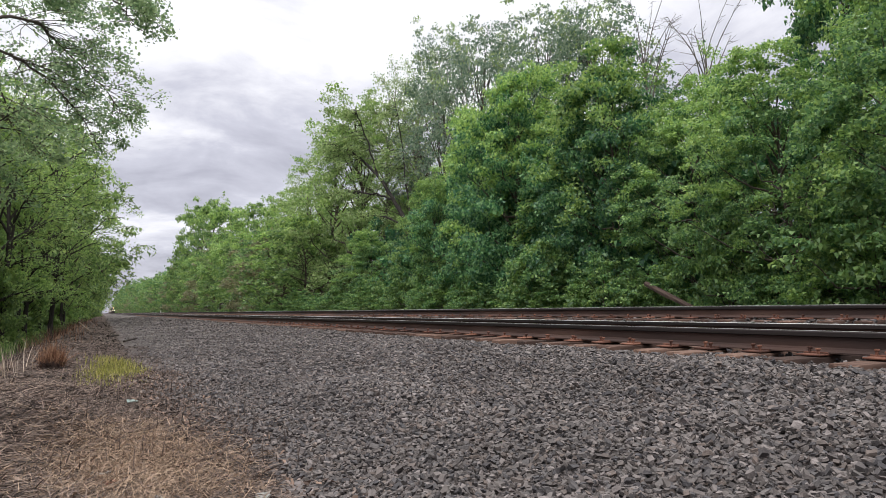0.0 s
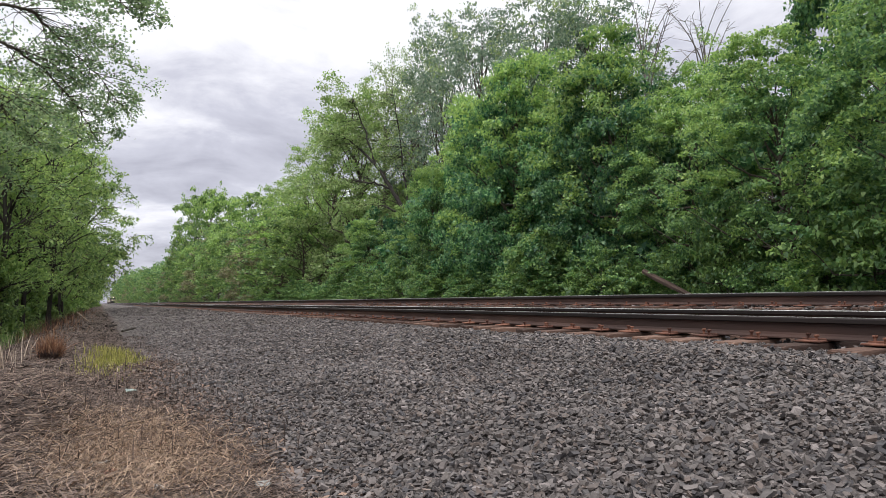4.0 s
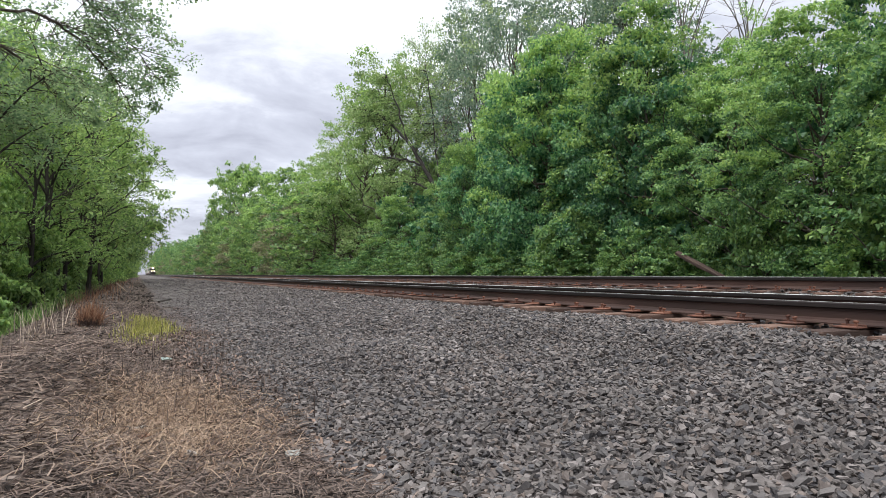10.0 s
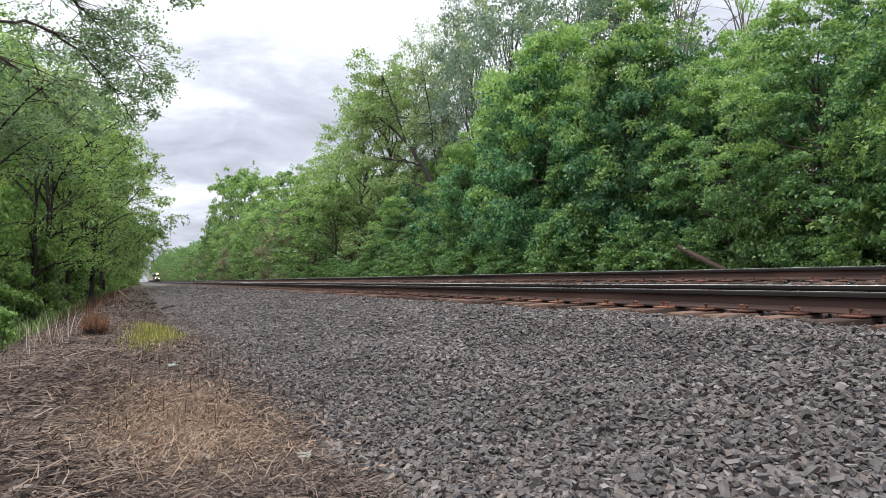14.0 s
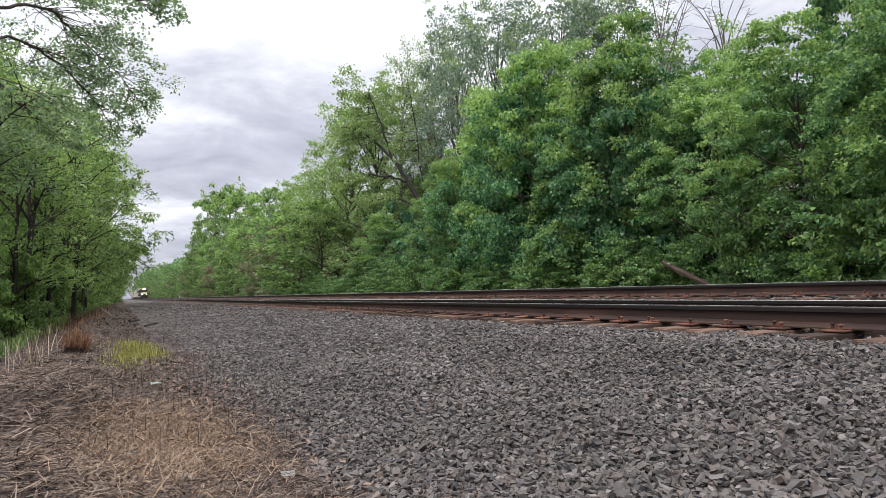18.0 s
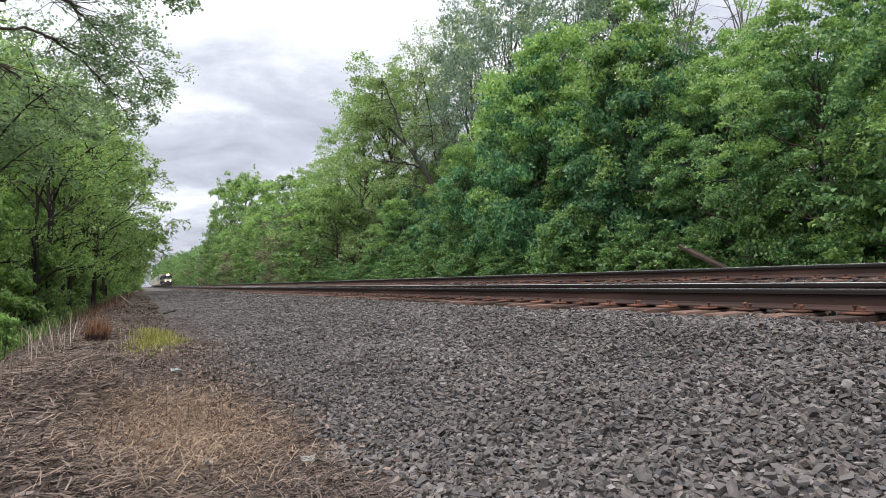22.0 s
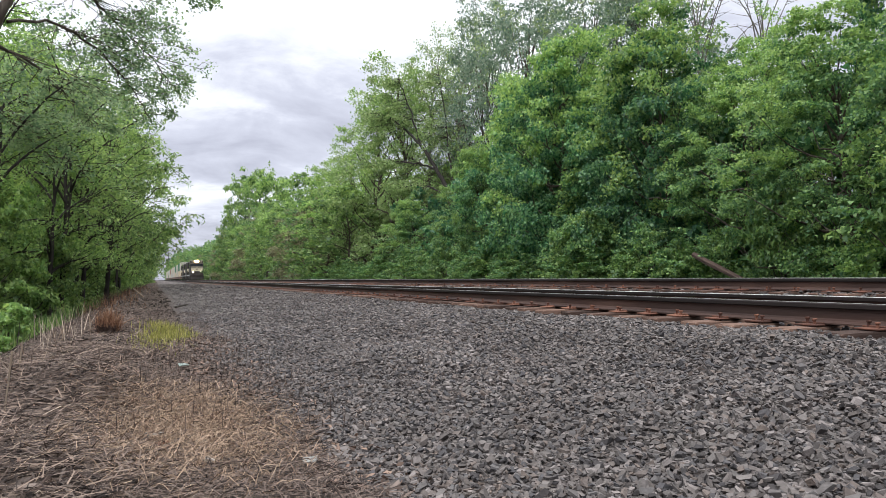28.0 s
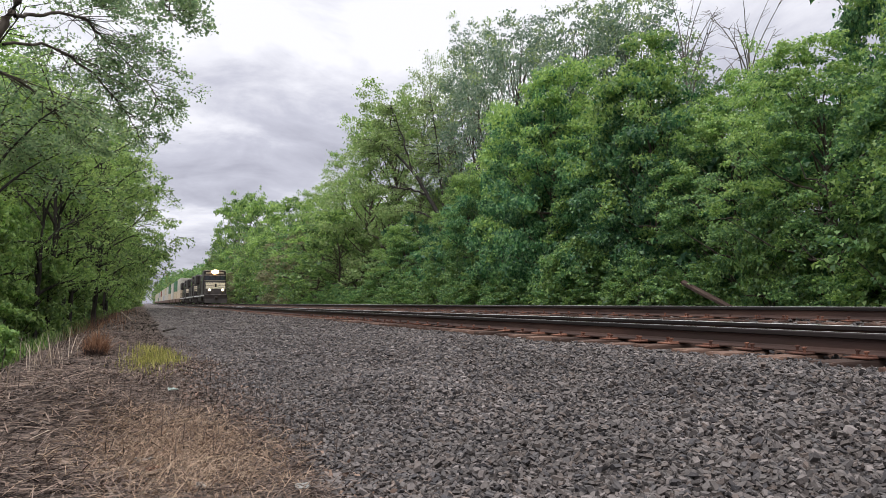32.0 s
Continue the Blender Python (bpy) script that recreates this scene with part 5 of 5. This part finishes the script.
def build_small_things():
    tuft("grass_tuft", "patch of bright yellow-green grass at the ballast's edge", "grass", 0.09, 5.7, 1500, 0.06, 0.0024, (0.09, 0.4), (0.35, 0.25), M_GRASS, 70)
    tuft("grass_tuft", "thin pale green grass among brown stems", "grass", 0.0, 5.0, 420, 0.04, 0.0024, (0.09, 0.4), (0.5, 0.3), M_GRASS, 71)
    tuft("dry_bush", "small rusty-brown dry bush on the bank", "bush", -0.34, 5.95, 620, 0.17, 0.0018, (0.035, 0.04), (0.4, 0.32), M_RUSTBUSH, 72)
    tuft("dry_bush", "dark low clump at the foot of the dry bush", "bush", -0.36, 5.85, 420, 0.07, 0.003, (0.035, 0.03), (0.6, 0.4), M_TIE, 73)
    scrap("litter_scrap", "pale crumpled plastic scrap lying in the straw", 0.0, 2.02, 0.05, 0.03, M_PAPER, 1)
    scrap("litter_scrap", "orange-brown scrap beside the plastic in the straw", 0.02, 1.9, 0.03, 0.024, M_ORANGE, 2)
    scrap("litter_scrap", "flat pale scrap of plastic on the ground", 0.12, 1.66, 0.045, 0.025, M_PAPER, 3)
    scrap("litter_scrap", "pale torn paper scrap near the ballast", 0.35, 1.6, 0.055, 0.035, M_PAPER, 4)
    scrap("litter_scrap", "greenish flattened bottle on the gravel", 0.13, 3.5, 0.09, 0.045, plain("pale_green_plastic", (0.2, 0.26, 0.23), 0.4), 5)
    plank("broken_tie", "dark broken piece of tie lying on the gravel", (0.1, 13.6, 0.03), (0.26, 13.9, 0.035), 0.045, 0.04, M_OLDWOOD, seed=5)
    plank("broken_tie", "long dark broken plank half buried in the gravel", (0.3, 11.2, 0.02), (0.5, 11.9, 0.035), 0.035, 0.03, M_OLDWOOD, seed=6)
    plank("fallen_stick", "thin dark stick lying across the straw", (-0.42, 2.4, 0.045), (-0.14, 2.14, 0.04), 0.004, 0.004, M_OLDWOOD, "stick", seed=7)
    plank("fallen_stick", "thin crooked stick lying in the straw", (0.0, 1.62, 0.03), (0.2, 1.6, 0.025), 0.0025, 0.0025, M_LOG, "stick", seed=8)
    plank("leaning_stake", "pale broken stake leaning at the trees' feet", (-0.24, 17.8, 0.02), (-0.5, 18.2, 0.24), 0.03, 0.03, M_REED, "stake", seed=9)
    plank("fallen_log", "bare brown fallen trunk leaning in the undergrowth", (14.3, 14.5, 1.05), (13.85, 10.4, -0.6), 0.15, 0.14, M_LOG, "log", seed=10)
    plank("fallen_log", "old grey log lying below the bank", (-1.9, 8.6, -0.1), (-1.3, 9.0, -0.14), 0.06, 0.055, M_OLDWOOD, "log", seed=11)
    for x, y, h in ((-0.43, 2.43, 0.2), (-0.52, 2.49, 0.14), (-0.54, 2.42, 0.09), (-0.5, 3.1, 0.12)):
        z = float(ground_z(x, y))
        plank("dry_stalk", "single pale dry weed stalk standing on the bank", (x, y, z - 0.02), (x + 0.1 * h, y, z + h), 0.0055, 0.0055, M_REED, "stalk", seed=int(h * 100))
    post = tagged(new("marker_post"), "small white marker post beside the far track", "post")
    post.location = (13.0, 180, float(ground_z(13.0, 180)))
    part("post", box(-0.1, 0.1, -0.1, 0.1, 0, 1.3, bevel=0.02), M_POST, post)
    part("cap", box(-0.25, 0.25, -0.1, 0.1, 1.3, 1.8, bevel=0.03), M_POST, post)


build_strip()
build_small_things()


# ---------------------------------------------------------------- the train
M_BLACK = material("black_locomotive_paint", [(0.024, 0.02, 0.019), (0.042, 0.034, 0.031)], rough=0.45, scale=2, stain=(0.05, 0.042, 0.036), stain_scale=1.2, stain_cut=0.58)
M_WHITE = plain("white_locomotive_paint", (0.72, 0.72, 0.7), 0.5)
M_BOARD = plain("dull_number_board", (0.32, 0.28, 0.22), 0.5)
# lighter than the black cab: reflected sky put into the colour
M_ROOF = plain("sky_lit_cab_grey", (0.24, 0.205, 0.18), 0.6)
M_CREAM = plain("cream_nose_band", (0.8, 0.72, 0.55), 0.5)
# glowing surface that stands in for glare spreading round the headlights
M_GLARE = plain("lit_lamp_rim", (1.0, 0.6, 0.28), 0.3, glow=7.0)
M_GLASS = plain("dark_cab_glass", (0.03, 0.035, 0.04), 0.1)
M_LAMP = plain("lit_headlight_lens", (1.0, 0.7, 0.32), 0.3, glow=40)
M_DITCH = plain("lit_ditch_light_lens", (1.0, 0.76, 0.45), 0.3, glow=25)
M_UNDER = material("grimy_running_gear", [(0.02, 0.017, 0.015), (0.05, 0.042, 0.035)], rough=0.85, scale=5)
M_WELL = material("weathered_well_car_paint", [(0.1, 0.06, 0.045), (0.17, 0.1, 0.075)], rough=0.8, scale=2, stain=(0.06, 0.05, 0.045))
BOX_PAINTS = {
    "white": material("white_container_paint", [(0.42, 0.4, 0.35), (0.55, 0.52, 0.45)], rough=0.6, scale=0.8, stain=(0.4, 0.36, 0.32), stain_cut=0.62),
    "cream": material("cream_container_paint", [(0.46, 0.38, 0.27), (0.6, 0.5, 0.36)], rough=0.6, scale=0.8, stain=(0.38, 0.32, 0.26), stain_cut=0.62),
    "green": material("green_container_paint", [(0.05, 0.14, 0.075), (0.08, 0.2, 0.11)], rough=0.6, scale=0.8, stain=(0.09, 0.1, 0.07), stain_cut=0.62),
    "grey": material("grey_container_paint", [(0.3, 0.32, 0.34), (0.42, 0.44, 0.46)], rough=0.6, scale=0.8, stain=(0.25, 0.22, 0.2), stain_cut=0.62),
    "rust": material("rust_red_container_paint", [(0.22, 0.08, 0.05), (0.32, 0.12, 0.08)], rough=0.6, scale=0.8, stain=(0.15, 0.08, 0.06), stain_cut=0.62),
}


def bogie(parent, y, axles, material_):
    """A truck: side frames and its wheels."""
    half = 0.95 * (axles - 1) + 0.55
    truck = part("truck", box(-1.12, 1.12, y - half, y + half, 0.42, 0.78, bevel=0.06), material_, parent)
    for k in range(axles):
        wy = y + (k - (axles - 1) / 2) * 1.9
        bm = bmesh.new()
        for s in (-1, 1):
            rod((s * 0.68, wy, 0.5), (s * 0.81, wy, 0.5), 0.5, bm, 20)
        rod((-0.7, wy, 0.5), (0.7, wy, 0.5), 0.09, bm, 8)
        part("wheelset", bm, material_, truck)
    return truck


def build_locomotive():
    loco = tagged(new("locomotive"), "black diesel freight locomotive with white stripes on its nose", "locomotive", group="locomotives")
    part("underframe", box(-1.5, 1.5, 0.6, 21.6, 0.98, 1.32, bevel=0.04), M_BLACK, loco)
    part("hood", box(-1.0, 1.0, 5.4, 21.2, 1.32, 4.45, bevel=0.14), M_BLACK, loco)
    part("radiator", box(-1.5, 1.5, 16.6, 21.2, 3.1, 4.65, bevel=0.18), M_BLACK, loco)
    bm = box(-1.58, 1.58, 2.35, 5.4, 1.32, 4.62)
    for v in bm.verts:
        if v.co.z > 4:
            v.co.x *= 0.93
            if v.co.y < 3:
                v.co.y += 0.22
    bmesh.ops.bevel(bm, geom=bm.edges[:], offset=0.08, segments=2, affect="EDGES")
    cab = part("cab", bm, M_BLACK, loco)
    part("cab_roof", box(-1.46, 1.46, 2.5, 5.4, 4.6, 4.72, bevel=0.05), M_ROOF, cab, "grey-brown cab roof, lightened for the sky it reflects")
    part("window_band", box(-1.44, 1.44, 2.3, 2.36, 3.22, 3.3, bevel=0.01), M_BOARD, cab)
    part("brow", box(-1.42, 1.42, 2.44, 2.56, 3.95, 4.08, bevel=0.02), M_ROOF, cab)
    for x0, x1 in ((-1.3, -0.72), (-0.66, -0.04), (0.04, 0.66), (0.72, 1.3)):
        bm = box(x0, x1, 2.3, 2.42, 3.3, 3.9, bevel=0.02)
        for v in bm.verts:
            v.co.y += 0.07 * (v.co.z - 3.3)
        part("windshield", bm, M_GLASS, cab)
    for s in (-1, 1):
        part("side_window", box(s * 1.53 - 0.05, s * 1.53 + 0.05, 3.2, 4.7, 3.0, 3.75, bevel=0.02), M_GLASS, cab)
        part("number_board", box(s * 0.85 - 0.32, s * 0.85 + 0.32, 2.42, 2.6, 4.22, 4.45, bevel=0.02), M_BOARD, cab)
    # flattened disc behind the lenses, added as their glare; no real rim glows
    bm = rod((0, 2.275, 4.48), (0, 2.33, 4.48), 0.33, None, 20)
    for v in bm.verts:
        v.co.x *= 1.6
    part("headlight_reflector", bm, M_GLARE, cab, "warm glowing disc added for the headlight's glare")
    part("headlight_box", box(-0.34, 0.34, 2.32, 2.7, 4.3, 4.66, bevel=0.04), M_BLACK, cab)
    # lenses drawn oversize to take in some of the glare
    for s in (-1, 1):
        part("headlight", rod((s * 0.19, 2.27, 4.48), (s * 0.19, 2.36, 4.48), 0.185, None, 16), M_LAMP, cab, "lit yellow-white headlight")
    bm = box(-1.42, 1.42, 0.95, 2.6, 1.32, 3.2)
    for v in bm.verts:
        if v.co.z > 2 and v.co.y < 2:
            v.co.y += 0.5
            v.co.x *= 0.9
    bmesh.ops.bevel(bm, geom=bm.edges[:], offset=0.1, segments=2, affect="EDGES")
    nose = part("nose", bm, M_BLACK, loco)
    for z in (2.2, 2.42, 2.64, 2.86):
        y = 0.95 + 0.5 * (z - 1.32) / 1.88 - 0.035
        for s in (-1, 1):
            part("stripe", box(s * 0.78 - 0.52, s * 0.78 + 0.52, y, y + 0.05, z - 0.085, z + 0.085), M_CREAM, nose)
    part("emblem", box(-0.26, 0.26, 1.13, 1.2, 2.12, 2.95, bevel=0.01), M_CREAM, nose)
    part("emblem_figure", box(-0.14, 0.12, 1.1, 1.135, 2.3, 2.78, bevel=0.01), M_BLACK, nose)
    bm = box(-1.45, 1.45, 0.32, 0.62, 0.12, 1.32, bevel=0.05)
    pilot = part("pilot", bm, M_BLACK, loco)
    bm = box(-1.4, 1.4, 0.12, 0.34, 0.1, 0.72)
    for v in bm.verts:
        if v.co.z < 0.3:
            v.co.y -= 0.16
    part("snow_plow", bm, M_BLACK, pilot)
    for s in (-1, 1):
        # lens widened beyond the lamp's own size for its glare
        part("ditch_light", rod((s * 0.88, 0.24, 1.9), (s * 0.88, 0.34, 1.9), 0.15, None, 16), M_DITCH, pilot, "lit ditch light")
        part("ditch_light_box", box(s * 0.88 - 0.17, s * 0.88 + 0.17, 0.33, 0.6, 1.32, 2.08, bevel=0.02), M_BLACK, pilot)
        part("step_well", box(s * 1.35 - 0.16, s * 1.35 + 0.16, 0.6, 1.3, 0.3, 1.1, bevel=0.02), M_BLACK, loco)
        bm = bmesh.new()
        for k in range(9):
            rod((s * 1.47, 5.8 + k * 1.85, 1.3), (s * 1.47, 5.8 + k * 1.85, 2.3), 0.022, bm, 5)
        rod((s * 1.47, 5.6, 2.3), (s * 1.47, 20.9, 2.3), 0.022, bm, 5)
        part("handrail", bm, M_UNDER, loco)
        part("side_stripe", box(s * 1.51 - 0.006, s * 1.51 + 0.006, 1.0, 21.2, 1.1, 1.2), M_WHITE, loco)
        bm = bmesh.new()
        for k in range(5):
            box(s * 0.985 - 0.02, s * 0.985 + 0.02, 6.2 + k * 1.9, 7.7 + k * 1.9, 1.6, 3.6, bevel=0.015, bm=bm)
        part("hood_doors", bm, M_UNDER, loco)
    part("coupler", box(-0.16, 0.16, -0.35, 0.4, 0.72, 1.02, bevel=0.05), M_UNDER, loco)
    part("fuel_tank", box(-1.35, 1.35, 8.2, 13.6, 0.35, 1.0, bevel=0.14), M_BLACK, loco)
    part("exhaust_stack", box(-0.3, 0.3, 11.6, 12.6, 4.4, 4.66, bevel=0.05), M_UNDER, loco)
    bogie(loco, 4.3, 3, M_UNDER)
    bogie(loco, 17.4, 3, M_UNDER)
    return loco


def build_well_car():
    car = tagged(new("well_car"), "weathered brown well car carrying stacked containers", "freight car", group="well cars")
    for s in (-1, 1):
        part("side_sill", box(s * 1.4 - 0.1, s * 1.4 + 0.1, 2.2, 19.8, 0.35, 1.25, bevel=0.03), M_WELL, car)
    part("well_floor", box(-1.3, 1.3, 2.2, 19.8, 0.3, 0.4), M_WELL, car)
    for y in (0.4, 19.6):
        part("end_platform", box(-1.4, 1.4, y, y + 2.0, 0.85, 1.3, bevel=0.04), M_WELL, car)
    bogie(car, 1.4, 2, M_UNDER)
    bogie(car, 20.6, 2, M_UNDER)
    return car


def build_container(colour, label):
    c = tagged(new("shipping_container"), label, "container", group="shipping containers")
    paint = BOX_PAINTS[colour]
    part("shell", box(-1.22, 1.22, 0.03, 16.1, 0.02, 2.87, bevel=0.02), paint, c)
    for s in (-1, 1):
        # one folded side sheet
        V, F = [], []
        for k in range(26):
            y = 0.35 + k * 0.61
            for yy, xx in ((y - 0.08, 1.215), (y, 1.245), (y + 0.25, 1.245), (y + 0.33, 1.215)):
                V += [(s * xx, yy, 0.2), (s * xx, yy, 2.7)]
        for k in range(len(V) // 2 - 1):
            F.append((2 * k, 2 * k + 2, 2 * k + 3, 2 * k + 1))
        part("side_sheet", fast_mesh("side_sheet", V, F, paint), None, c)
    for s in (-1, 1):
        for y in (0.0, 15.97):
            part("corner_post", box(s * 1.2 - 0.06, s * 1.2 + 0.06, y, y + 0.16, 0, 2.9), paint, c)
    for s in (-1, 1):
        part("top_rail", box(s * 1.22 - 0.04, s * 1.22 + 0.04, 0.1, 16.0, 2.8, 2.9), paint, c)
    for k in (-0.75, -0.3, 0.3, 0.75):
        part("locking_bar", rod((k, -0.02, 0.15), (k, -0.02, 2.75), 0.025, None, 6), M_UNDER, c)
    return c


SPEED = 18.6          # metres a second towards the camera
NOSE_END = 99.0      # the front coupler's place at the end of the clip
MID2 = (T2[0] + T2[1]) / 2


def motions():
    def ride(ob, behind, x, z):
        walk(ob, [(t, pose(x, NOSE_END + SPEED * (32 - t) + behind, z)) for t in (0, 8, 16, 24, 32)])

    top = T2[2]
    loco = build_locomotive()
    loco.scale = (1.04, 1.04, 1.04)
    units = [loco, copy_thing(loco, pose(0, 0, 0)), copy_thing(loco, pose(0, 0, 0))]
    for k, u in enumerate(units):
        ride(u, k * 23.2, MID2, top)
    # the trailing units run with their lamps out, glare discs turned to glass too
    for u in units[1:]:
        for o in u.children_recursive:
            if o.name.startswith(("headlight", "ditch_light")) and "box" not in o.name:
                o.data = o.data.copy()
                o.data.materials[0] = M_GLASS
                tagged(o, label="unlit lamp lens")
    first_car = build_well_car()
    boxes = {c: build_container(c, l) for c, l in (("white", "white corrugated freight container on a well car"), ("cream", "cream corrugated freight container on a well car"),
                                                   ("green", "dark green corrugated freight container on a well car"), ("grey", "grey corrugated freight container on a well car"),
                                                   ("rust", "rust-red corrugated freight container on a well car"))}
    used, riders = set(), []
    plan = [("cream", "white"), ("cream", "green"), ("white", "white"), ("cream", "green"), ("white", "white"), ("white", "cream"), ("grey", "white"), ("white", "white"), ("cream", "rust"),
            ("white", "white"), ("white", "grey"), ("green", "white"), ("white", "white"), ("cream", "cream"), ("white", "white"), ("grey", "white")]
    for k, colours in enumerate(plan):
        behind = 3 * 23.2 + 0.4 + k * 22.2
        riders.append((first_car if k == 0 else copy_thing(first_car, pose(0, 0, 0)), behind, top))
        for level, c in enumerate(colours):
            riders.append((boxes[c] if c not in used else copy_thing(boxes[c], pose(0, 0, 0)), behind + 2.95, top + 0.41 + level * 2.91))
            used.add(c)
    for ob, behind, z in riders:
        ride(ob, behind, MID2, z)


motions()
